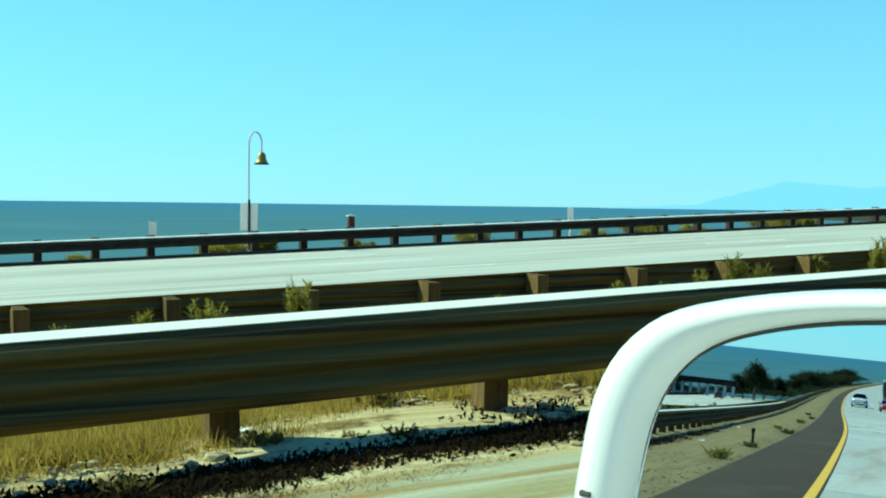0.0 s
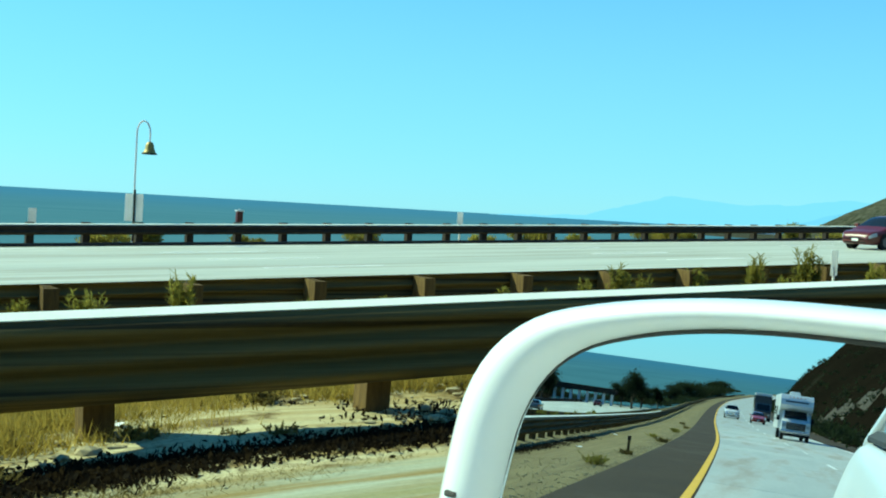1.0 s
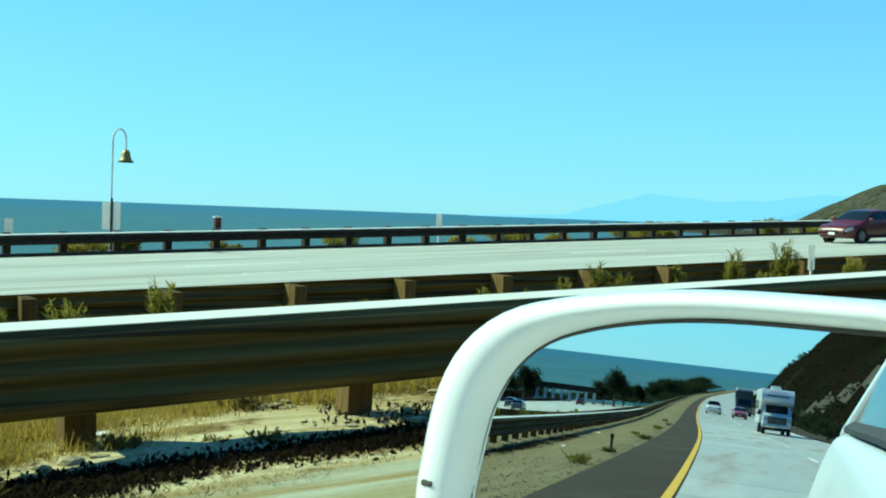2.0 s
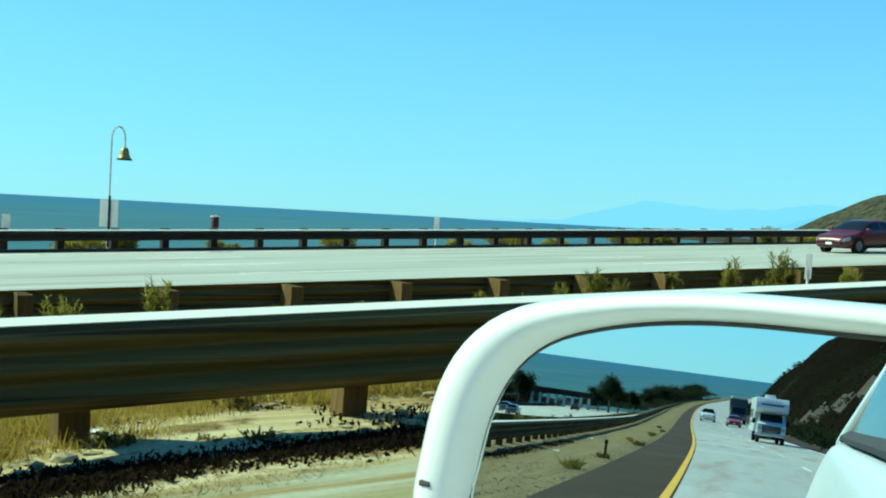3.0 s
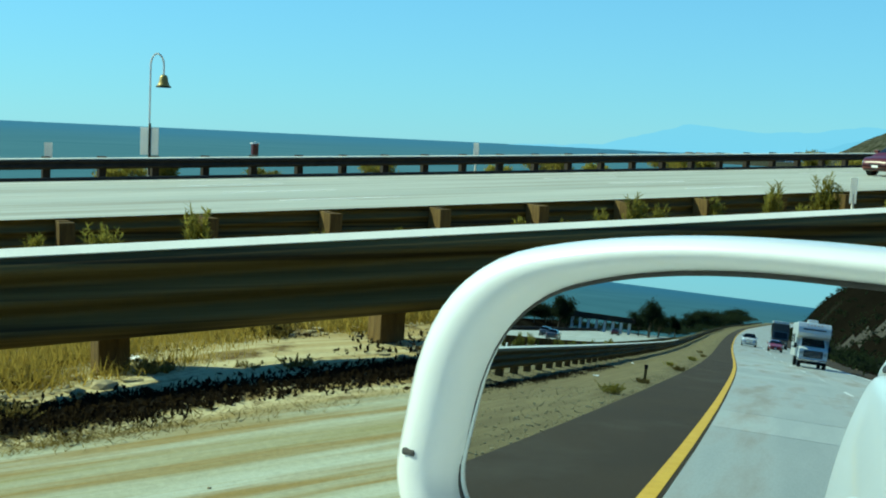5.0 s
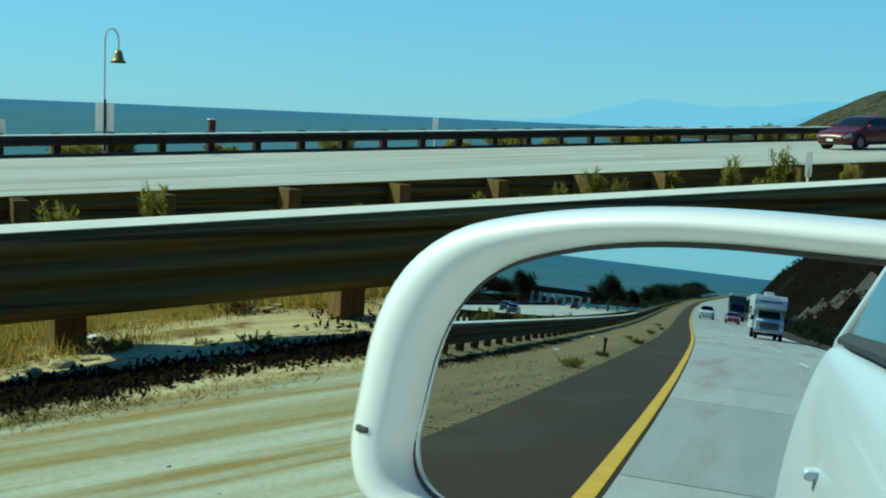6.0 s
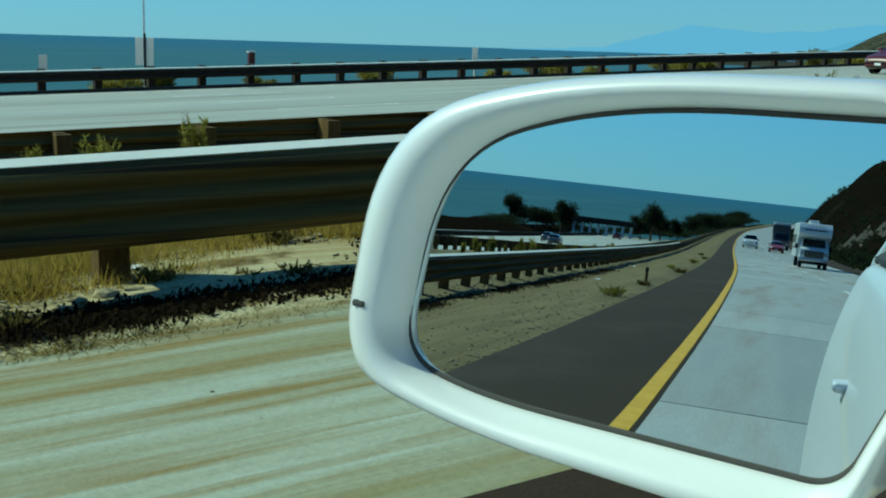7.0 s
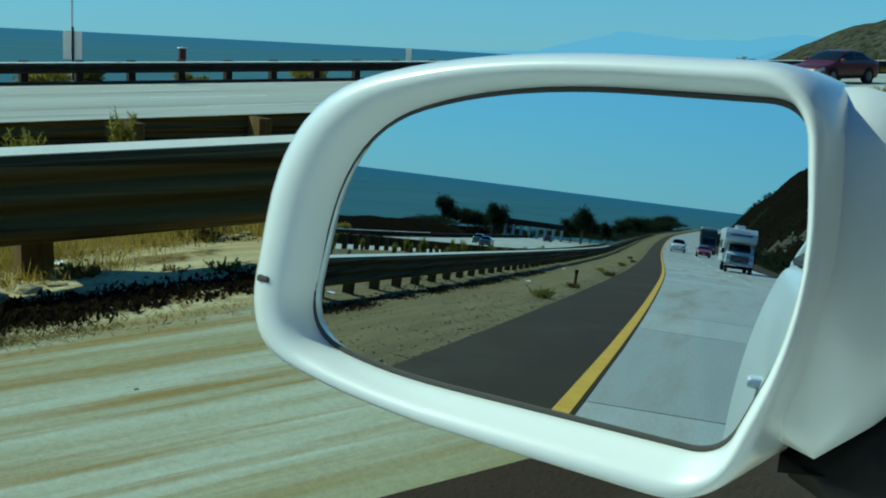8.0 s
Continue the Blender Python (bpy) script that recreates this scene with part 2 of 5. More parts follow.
def sea_material():
    m = bpy.data.materials.new("sea_water")
    m.use_nodes = True
    nt = m.node_tree
    bs = nt.nodes["Principled BSDF"]
    geo = nt.nodes.new("ShaderNodeNewGeometry")
    mp = nt.nodes.new("ShaderNodeMapping")
    mp.inputs["Scale"].default_value = (0.02, 0.006, 1)
    nt.links.new(geo.outputs["Position"], mp.inputs["Vector"])
    n = nt.nodes.new("ShaderNodeTexNoise")
    n.inputs["Scale"].default_value, n.inputs["Detail"].default_value = 1.0, 8.0
    nt.links.new(mp.outputs["Vector"], n.inputs["Vector"])
    r = nt.nodes.new("ShaderNodeValToRGB")
    r.color_ramp.elements[0].position, r.color_ramp.elements[1].position = 0.3, 0.7
    r.color_ramp.elements[0].color = (0.056, 0.132, 0.164, 1)
    r.color_ramp.elements[1].color = (0.078, 0.164, 0.196, 1)
    nt.links.new(n.outputs["Fac"], r.inputs["Fac"])
    # Grazing sky reflection is painted in: the water turns bluer far out.
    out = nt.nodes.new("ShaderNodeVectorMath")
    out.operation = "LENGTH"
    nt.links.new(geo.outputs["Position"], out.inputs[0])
    sky_tint = nt.nodes.new("ShaderNodeMapRange")
    sky_tint.interpolation_type = "SMOOTHSTEP"
    sky_tint.inputs["From Min"].default_value, sky_tint.inputs["From Max"].default_value = 400.0, 2600.0
    nt.links.new(out.outputs["Value"], sky_tint.inputs["Value"])
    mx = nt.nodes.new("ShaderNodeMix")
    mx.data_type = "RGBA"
    nt.links.new(sky_tint.outputs["Result"], mx.inputs[0])
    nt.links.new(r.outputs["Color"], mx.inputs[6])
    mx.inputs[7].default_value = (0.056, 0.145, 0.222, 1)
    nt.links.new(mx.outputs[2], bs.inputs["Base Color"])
    bs.inputs["Roughness"].default_value = 0.6
    bs.inputs["IOR"].default_value = 1.33
    bs.inputs["Specular IOR Level"].default_value = 0.0
    w = nt.nodes.new("ShaderNodeTexNoise")
    w.inputs["Scale"].default_value, w.inputs["Detail"].default_value = 0.5, 6.0
    nt.links.new(geo.outputs["Position"], w.inputs["Vector"])
    bp = nt.nodes.new("ShaderNodeBump")
    bp.inputs["Strength"].default_value, bp.inputs["Distance"].default_value = 0.6, 0.4
    nt.links.new(w.outputs["Fac"], bp.inputs["Height"])
    nt.links.new(bp.outputs["Normal"], bs.inputs["Normal"])
    return m


SEA = sea_material()


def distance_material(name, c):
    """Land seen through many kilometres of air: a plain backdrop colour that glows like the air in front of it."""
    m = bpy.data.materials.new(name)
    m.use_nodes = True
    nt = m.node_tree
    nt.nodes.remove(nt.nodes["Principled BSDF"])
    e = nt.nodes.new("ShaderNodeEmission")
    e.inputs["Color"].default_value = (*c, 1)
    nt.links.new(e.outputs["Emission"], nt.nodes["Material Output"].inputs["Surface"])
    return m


# Air haze is painted in: each range glows in one flat haze colour.
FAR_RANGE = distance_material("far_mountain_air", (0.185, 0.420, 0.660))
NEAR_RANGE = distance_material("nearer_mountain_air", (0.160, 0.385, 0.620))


# ---- building helpers ----
def mesh_ob(name, bm, material, smooth=False):
    me = bpy.data.meshes.new(name)
    bm.normal_update()
    bm.to_mesh(me)
    bm.free()
    for m in (material if isinstance(material, (list, tuple)) else [material]):
        me.materials.append(m)
    if smooth:
        me.polygons.foreach_set("use_smooth", [True] * len(me.polygons))
    return new(name, me)


def part(name, bm, material, parent, label="", smooth=False):
    ob = mesh_ob(name, bm, material, smooth)
    ob.parent = parent
    if label:
        tagged(ob, label)
    return ob


def piece(name, me, parent, m):
    """One more object on a shared mesh, under parent, at the pose m."""
    ob = new(name, me)
    ob.parent = parent
    ob.matrix_basis = m
    return ob


def thing(name, label, category, group="", kind="", at=(0, 0, 0)):
    ob = new(name)
    ob.empty_display_size = 0.2
    ob.location = at
    return tagged(ob, label, category, group, kind)


def data_of(bm, name, material, smooth=False):
    me = bpy.data.meshes.new(name)
    bm.normal_update()
    bm.to_mesh(me)
    bm.free()
    me.materials.append(material)
    if smooth:
        me.polygons.foreach_set("use_smooth", [True] * len(me.polygons))
    return me


def box(bm, x0, y0, z0, x1, y1, z1, bevel=0.0):
    r = bmesh.ops.create_cube(bm, size=1.0)
    for v in r["verts"]:
        v.co = Vector((x0 + (v.co.x + 0.5) * (x1 - x0), y0 + (v.co.y + 0.5) * (y1 - y0), z0 + (v.co.z + 0.5) * (z1 - z0)))
    if bevel:
        edges = list({e for v in r["verts"] for e in v.link_edges})
        bmesh.ops.bevel(bm, geom=edges, offset=bevel, segments=2, affect="EDGES", profile=0.6)
    return bm


def tube(bm, a, b, r0, r1, n=8):
    a, b = Vector(a), Vector(b)
    q = (b - a).to_track_quat("Z", "Y")
    rings = []
    for p, r in ((a, r0), (b, r1)):
        rings.append([bm.verts.new(p + q @ Vector((r * math.cos(2 * math.pi * i / n), r * math.sin(2 * math.pi * i / n), 0))) for i in range(n)])
    for i in range(n):
        bm.faces.new((rings[0][i], rings[0][(i + 1) % n], rings[1][(i + 1) % n], rings[1][i]))
    bm.faces.new(rings[0][::-1])
    bm.faces.new(rings[1])
    return bm


def loft(bm, rings, closed=True, caps=True):
    vs = [[bm.verts.new(p) for p in ring] for ring in rings]
    n = len(vs[0])
    for a, b in zip(vs, vs[1:]):
        for i in range(n if closed else n - 1):
            j = (i + 1) % n
            bm.faces.new((a[i], a[j], b[j], b[i]))
    if caps and closed:
        bm.faces.new(vs[0][::-1])
        bm.faces.new(vs[-1])
    return bm


# ---- lie of the land ----
# The road runs along y, climbs ahead and bends gently behind. s is the distance across from the car's line.
BEND_Y = np.array([-1600, -900, -600, -400, -250, -150, -106, -56, -25, -8, 0, 40, 400])
BEND_X = np.array([60, 10, -12, -17.5, -12.6, -7.6, -4.95, -1.95, -0.66, -0.11, 0, 0, 0])
RISE_Y = np.array([-1600, -900, -400, -200, -120, 0, 60, 90, 130, 400])
RISE_Z = np.array([-13, -12.2, -9.6, -6.2, -4.4, 0, 2.2, 3.1, 3.7, 4.2])


def soft_curve(y, ys, zs):
    """The line through the points, rounded over some ten metres."""
    w = 4 + np.minimum(30, np.abs(np.asarray(y, float)) * 0.12)
    return sum(np.interp(y + k * w, ys, zs) * g for k, g in ((-2, 0.1), (-1, 0.2), (0, 0.4), (1, 0.2), (2, 0.1)))


def bend(y):
    return soft_curve(y, BEND_Y, BEND_X) - 0.02


def rise(y):
    return soft_curve(y, RISE_Y, RISE_Z)


def level(s, y):
    """Height of the road's own level; the far carriageway falls away from the near one behind."""
    fall = np.interp(s, [-16, -9], [1, 0]) * np.interp(y, [-600, -330, -132, -40, 0], [-4.2, -4.5, -2.0, -0.4, 0])
    dip = np.interp(s, [-12, -8, -5.4, -3.6], [0, 1, 1, 0]) * np.interp(y, [-9, -2], [-0.30, 0])
    berm = np.interp(s, [-16.3, -15.7, -14.0, -12.5], [0, 1, 1, 0]) * np.interp(y, [-12, -3], [0.42, 0])
    return rise(y) + fall + dip + berm


def across(s):
    """Height of the ground over the road's own level, across the road, before the drop to the shore."""
    return np.interp(s, [-44, -41.5, -40.2, -39.9, -16, -14, -10, -8.0, -2.85, -1.0, 8, 10.5, 14, 22],
                     [-1.6, -1.2, -1.0, -1.03, -0.72, -0.62, -0.40, -0.08, -0.03, -0.05, -0.05, -0.02, 0.6, 4.0])


def shore(y):
    return np.interp(y, [-1600, -900, -600, -350, -100, 600], [90, 20, -45, -95, -110, -120])


def land(x, y):
    """Height of the ground sheet."""
    s = x - bend(y)
    z = across(s) + level(s, y)
    edge = shore(y)
    t = np.clip((-42.5 - s) / np.maximum(8.0, (-42.5 - edge)), 0, 1.6)
    t = np.where(y < -150, np.sign(t) * np.abs(t) ** np.interp(y, [-260, -150], [0.35, 1.0]), t)
    z = np.where(s < -42.5, z * (1 - np.minimum(t, 1)) + (-15.0) * np.minimum(t, 1) - 4 * np.maximum(0, t - 1), z)
    # A brushy bank beyond the far carriageway, behind.
    bank = np.exp(-((s + 58.0) / 8.5) ** 2) * np.interp(y, [-430, -300, -245, -130, -55], [0, 2.2, 4.6, 2.9, 0])
    z = z + np.where(s < -43.0, bank, 0)
    up = np.maximum(0, s - 13.0)
    bluff = 0.98 * up / (1 + up / 130) * (1 + 0.22 * np.sin(y * 0.045 + 1) + 0.12 * np.sin(y * 0.13 + up * 0.05))
    near = np.clip((np.abs(y + 10) - 15) / 60, 0.25, 1)
    z = np.where(s > 10.0, z * np.exp(-up / 40) + rise(y) * (1 - np.exp(-up / 40)) + bluff * near, z)
    return z


def grid_mesh(name, xs, ys, zfun, material, rough=0.0):
    X, Y = np.meshgrid(xs, ys)
    Z = zfun(X, Y)
    if rough:
        jit = np.array([[noise.fractal(Vector((x * 0.06, y * 0.06, 3)), 1.0, 2.0, 4) for x in xs] for y in ys])
        fine = np.array([[noise.noise(Vector((x * 0.9, y * 0.5, 7))) for x in xs] for y in ys])
        S = X - bend(Y)
        wide = np.clip((S - 13) / 16, 0, 1) * 3.0 + np.clip((-44 - S) / 15, 0, 1) * 0.7
        small = np.where((S > -14) & (S < -3.4), 0.02, 0.0) + np.where((S > -7.8) & (S < -5.3), 0.05, 0.0) + np.where(S < -42, 0.15, 0)
        Z = Z + jit * wide * rough + fine * small
    nx, ny = len(xs), len(ys)
    verts = np.stack([X.ravel(), Y.ravel(), Z.ravel()], 1)
    faces = [(j * nx + i, j * nx + i + 1, (j + 1) * nx + i + 1, (j + 1) * nx + i) for j in range(ny - 1) for i in range(nx - 1)]
    me = bpy.data.meshes.new(name)
    me.from_pydata(verts.tolist(), [], faces)
    me.materials.append(material)
    me.polygons.foreach_set("use_smooth", [True] * len(me.polygons))
    return new(name, me)


# Ground sheet: dirt verges, median, beach slope and the bluff beside the road.
gx = np.unique(np.round(np.concatenate([np.linspace(-420, -130, 8), np.linspace(-130, -44, 24), np.linspace(-44, -38, 9), np.linspace(-38, -16, 8),
                                        np.linspace(-16, -2.6, 76), np.linspace(-2.6, 8, 8), np.linspace(8, 60, 34), np.linspace(60, 400, 30), np.linspace(400, 4500, 14)]), 3))
gy = np.unique(np.round(np.concatenate([np.linspace(-4500, -1000, 12), np.linspace(-1000, -300, 40), np.linspace(-300, -60, 60), np.linspace(-60, -2, 74), np.linspace(-2, 26, 90), np.linspace(26, 60, 42),
                                        np.linspace(60, 200, 24), np.linspace(200, 4500, 16)]), 3))
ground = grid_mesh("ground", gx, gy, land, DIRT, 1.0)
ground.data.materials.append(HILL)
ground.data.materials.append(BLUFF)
ground.data.materials.append(BENCH)
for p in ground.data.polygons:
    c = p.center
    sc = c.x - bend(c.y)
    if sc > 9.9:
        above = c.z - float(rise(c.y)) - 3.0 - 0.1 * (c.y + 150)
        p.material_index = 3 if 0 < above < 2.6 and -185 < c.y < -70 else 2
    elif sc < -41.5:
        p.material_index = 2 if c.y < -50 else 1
tagged(ground, "dry tan dirt verge and brushy coastal slope beside the highway", "ground", kind="structure")

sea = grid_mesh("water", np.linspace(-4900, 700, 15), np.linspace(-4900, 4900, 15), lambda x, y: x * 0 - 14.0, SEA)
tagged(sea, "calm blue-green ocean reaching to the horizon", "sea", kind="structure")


def strip(name, s0, s1, y0, y1, lift, material, parent=None, step=2.0, thick=0.06, zs=None):
    """A road strip between two distances across, following the bend and the climb, with a skirt below."""
    bm = bmesh.new()
    n = max(2, int(abs(y1 - y0) / step) + 1)
    rings = []
    for y in np.linspace(y0, y1, n):
        b, r, q = float(bend(y)), float(level(s0, y)), float(level(s1, y))
        za, zb = (zs(s0), zs(s1)) if zs else (0.0, 0.0)
        rings.append([(s0 + b, y, r + za + lift), (s1 + b, y, q + zb + lift), (s1 + b, y, q + zb + lift - thick), (s0 + b, y, r + za + lift - thick)])
    loft(bm, rings)
    bmesh.ops.recalc_face_normals(bm, faces=bm.faces)
    ob = mesh_ob(name, bm, material)
    if parent:
        ob.parent = parent
    return ob


def far_level(s):
    return float(np.interp(s, [-40.2, -16], [-1.0, -0.70]))


road = tagged(strip("road", -1.05, 7.1, -720, -101, 0.0, CONCRETE, step=3, thick=0.05), "light grey worn concrete lanes of the near carriageway", "road", kind="structure")
tagged(strip("road_bed", -1.05, 7.1, -101, 160, -0.035, ASPHALT, step=3, thick=0.05), "dark sealed joints between concrete slabs", "road", kind="structure")
shoulder = tagged(strip("shoulder", -2.8, -1.05, -720, 160, 0.004, ASPHALT, step=3, thick=0.05), "dark asphalt inner shoulder beside the yellow line", "shoulder", kind="structure")
tagged(strip("outer_shoulder", 7.1, 10.2, -720, 160, -0.004, ASPHALT, step=3, thick=0.05), "dark asphalt outer shoulder below the bluff", "shoulder", kind="structure")
tagged(strip("yellow_line", -1.235, -1.09, -720, 160, 0.010, YELLOW, step=2, thick=0.012), "solid yellow painted edge line", "road marking", kind="structure")
tagged(strip("edge_line", 6.8, 6.95, -720, 160, 0.008, WHITE_LINE, step=3, thick=0.012), "solid white painted edge line", "road marking", kind="structure")
tagged(strip("road_far", -39.7, -16.6, -720, 160, 0.03, FAR_CONCRETE, step=3, thick=0.05, zs=far_level), "pale concrete carriageway across the median", "road", kind="structure")


def dash(name, s, y, length, width, lift, material, parent):
    bm = bmesh.new()
    b0, b1 = float(bend(y)), float(bend(y + length))
    r0, r1 = float(level(s, y)) + lift, float(level(s, y + length)) + lift
    w = width / 2
    loft(bm, [[(s - w + b0, y, r0), (s + w + b0, y, r0), (s + w + b0, y, r0 - 0.01), (s - w + b0, y, r0 - 0.01)],
              [(s - w + b1, y + length, r1), (s + w + b1, y + length, r1), (s + w + b1, y + length, r1 - 0.01), (s - w + b1, y + length, r1 - 0.01)]])
    bmesh.ops.recalc_face_normals(bm, faces=bm.faces)
    return part(name, bm, material, parent)


lane_marks = thing("lane_marking", "broken white lane lines on pale concrete", "road marking", kind="structure")
for y in np.arange(-220, 30, 14.6):
    dash("dash", 2.9, float(y), 3.66, 0.1, 0.008, WHITE_LINE, lane_marks)
far_marks = thing("lane_marking", "broken white lane lines on the far carriageway", "road marking", kind="structure")
for s in (-35.2, -31.4, -27.6):
    for y in np.arange(-104, 120, 14.6):
        dash("dash", s, float(y), 3.66, 0.12, far_level(s) + 0.038, WHITE_LINE, far_marks)
tagged(strip("edge_line", -38.6, -38.45, -400, 160, 0.037, WHITE_LINE, step=3, thick=0.012, zs=far_level), "solid white painted edge line", "road marking", kind="structure")
tagged(strip("yellow_line", -18.6, -18.45, -400, 160, 0.037, YELLOW, step=3, thick=0.012, zs=far_level), "solid yellow painted edge line", "road marking", kind="structure")
tagged(strip("curb", -40.05, -39.7, -400, 160, 0.14, CURB, step=3, thick=0.25, zs=far_level), "low dark asphalt dike along the far edge", "curb", kind="structure")


# ---- distance ----
def ridge(name, dist, az0, az1, height, material, label, seed):
    """A far range as a folded strip standing on the sea; az counts to the left of straight ahead."""
    bm = bmesh.new()
    rings = []
    n = 140
    for i in range(n + 1):
        a = radians(az0 + (az1 - az0) * i / n)
        h = height(math.degrees(a)) + dist * 0.0022 * noise.fractal(Vector((math.degrees(a) * 0.9, seed, 0)), 0.9, 2.0, 5)
        h = max(1.0, h)
        d = (-math.sin(a), math.cos(a))
        rings.append([(d[0] * dist, d[1] * dist, -16), (d[0] * dist, d[1] * dist, -14 + h * 0.5), (d[0] * (dist + 90), d[1] * (dist + 90), -14 + h), (d[0] * (dist + 200), d[1] * (dist + 200), -16)])
    loft(bm, rings, closed=False, caps=False)
    return tagged(mesh_ob(name, bm, material, True), label, "mountains", kind="structure")


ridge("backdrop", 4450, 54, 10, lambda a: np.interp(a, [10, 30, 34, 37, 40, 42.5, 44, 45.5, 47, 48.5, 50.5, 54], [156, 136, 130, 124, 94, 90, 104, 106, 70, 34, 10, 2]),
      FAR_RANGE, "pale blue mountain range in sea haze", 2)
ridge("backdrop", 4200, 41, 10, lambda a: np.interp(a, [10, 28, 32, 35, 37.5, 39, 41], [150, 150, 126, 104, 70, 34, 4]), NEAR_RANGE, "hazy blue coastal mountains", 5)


def headland():
    """The brushy hill that comes down to the coast ahead."""
    xs = np.linspace(-420, -60, 70)
    ys = np.linspace(380, 800, 60)

    def z(x, y):
        az = np.degrees(np.arctan2(-x, y))
        top = np.interp(az, [5, 20, 28, 33, 34.6, 36.4, 38.4, 40.5], [70, 48, 34, 26, 22.0, 14.0, 3.0, -8])
        along = np.clip((y - 385) / 90, 0, 1)
        n = np.array([[noise.fractal(Vector((a * 0.03, b * 0.03, 9)), 0.8, 2.0, 5) for a, b in zip(r, q)] for r, q in zip(x, y)])
        return -16 + (top + 15) * np.sin(along * 1.57) + n * 1.6 * along
    return tagged(grid_mesh("hill", xs, ys, z, HILL), "brown brush-covered headland above the coast", "hill", kind="structure")


headland()


# ---- guardrails ----
def beam_profile(height, waves, depth):
    """Corrugated beam seen end on: (out, up) points from the bottom edge to the top edge, out towards the traffic side."""
    pts = []
    n = waves * 10
    for i in range(n + 1):
        u = i / n
        w = 0.5 - 0.5 * math.cos(2 * math.pi * waves * u)
        w = w ** 0.7
        pts.append((depth * w, height * u))
    return pts


def beam_mesh(name, height, waves, depth, length, material, side):
    bm = bmesh.new()
    prof = beam_profile(height, waves, depth)
    front = [(side * x, z) for x, z in prof]
    back = [(side * (x - 0.006), z) for x, z in prof[::-1]]
    ring = front + back
    loft(bm, [[(x, 0, z) for x, z in ring], [(x, length, z) for x, z in ring]], caps=False)
    bmesh.ops.recalc_face_normals(bm, faces=bm.faces)
    return data_of(bm, name, material, True)


def place(s, y, z):
    return Matrix.Translation((s + float(bend(y)), y, float(level(s, y)) + z))


def along(s, y0, y1, z):
    """A pose that lies along the road from y0 to y1."""
    a = Vector((s + float(bend(y0)), y0, float(level(s, y0)) + z))
    b = Vector((s + float(bend(y1)), y1, float(level(s, y1)) + z))
    d = b - a
    yaw = math.atan2(-d.x, d.y)
    pitch = math.atan2(d.z, math.hypot(d.x, d.y))
    return Matrix.Translation(a) @ Euler((pitch, 0, yaw)).to_matrix().to_4x4() @ Matrix.Diagonal((1, d.length / abs(y1 - y0), 1, 1))


SPAN = 3.81


def guardrail(label, s, base, top, height, waves, depth, side, y0, y1, block, post_w, beam_mat, post_mat, cap_mat=None, over=-0.03, spacing=1.905, group="guardrails"):
    """Posts, blocks and corrugated beam panels; side is +1 where the beam faces +x."""
    rail = thing("guardrail", label, "guardrail", group, at=(s, 0, base))
    inv = Matrix.Translation((-s, 0, -base))
    post_h = top - base
    bm = box(bmesh.new(), -post_w / 2, -post_w / 2, -0.35, post_w / 2, post_w / 2, post_h + over, 0.008)
    post_me = data_of(bm, "post", post_mat)
    bm = box(bmesh.new(), -block / 2, -0.075, -height * 0.92, block / 2, 0.075, 0, 0.006)
    block_me = data_of(bm, "block", post_mat)
    beam_me = beam_mesh("beam", height, waves, depth, SPAN, beam_mat, side)
    cap_me = None
    if cap_mat:
        bm = bmesh.new()
        ring = [(0.035, -0.02), (0.035, 0.012), (-0.09, 0.03), (-0.09, 0.02), (0.0, 0.005), (0.0, -0.02)] if over > 0 else [(0.024, -0.014), (0.026, -0.008), (-0.080, 0.026), (-0.082, 0.018), (0.016, -0.014)]
        loft(bm, [[(side * x, 0, z) for x, z in ring], [(side * x, SPAN, z) for x, z in ring]], caps=False)
        bmesh.ops.recalc_face_normals(bm, faces=bm.faces)
        cap_me = data_of(bm, "top_edge", cap_mat, False)
    rng = random.Random(int(abs(s) * 10))
    gap = block + post_w / 2
    y = y0
    while y < y1:
        piece("beam", beam_me, rail, inv @ along(s, y, y + SPAN, top - height))
        if cap_me:
            piece("top_edge", cap_me, rail, inv @ along(s, y, y + SPAN, top))
        k = 0.0
        while k < SPAN - 0.01:
            yy = y + k + 0.05
            tilt = pose(0, 0, 0, rng.uniform(-1.2, 1.2), rng.uniform(-1.2, 1.2), rng.uniform(-3, 3))
            piece("post", post_me, rail, inv @ place(s - side * (block + post_w / 2), yy, base) @ tilt)
            piece("block", block_me, rail, inv @ place(s - side * block / 2, yy, top - 0.02))
            k += spacing
        y += SPAN
    # The stretch far behind, one joined mesh.
    bm = bmesh.new()
    prof = beam_profile(height, waves, depth)[::2]
    ring = [(side * x, z) for x, z in prof] + [(side * (x - 0.02), z) for x, z in prof[::-1]]
    loft(bm, [[(s + float(bend(q)) + x, q, float(level(s, q)) + top - height + z - base) for x, z in ring] for q in np.arange(y0, -560, -9.0)])
    for v in bm.verts:
        v.co.x -= s
    q = y0 - 1.9
    while q > -330:
        c = place(s - side * (block + post_w / 2), q, base).translation
        box(bm, c.x - s - post_w / 2, q - post_w / 2, c.z - base - 0.3, c.x - s + post_w / 2, q + post_w / 2, c.z - base + post_h - 0.03)
        q -= spacing
    bmesh.ops.recalc_face_normals(bm, faces=bm.faces)
    tagged(part("far_stretch", bm, beam_mat, rail), kind="stuff")
    return rail


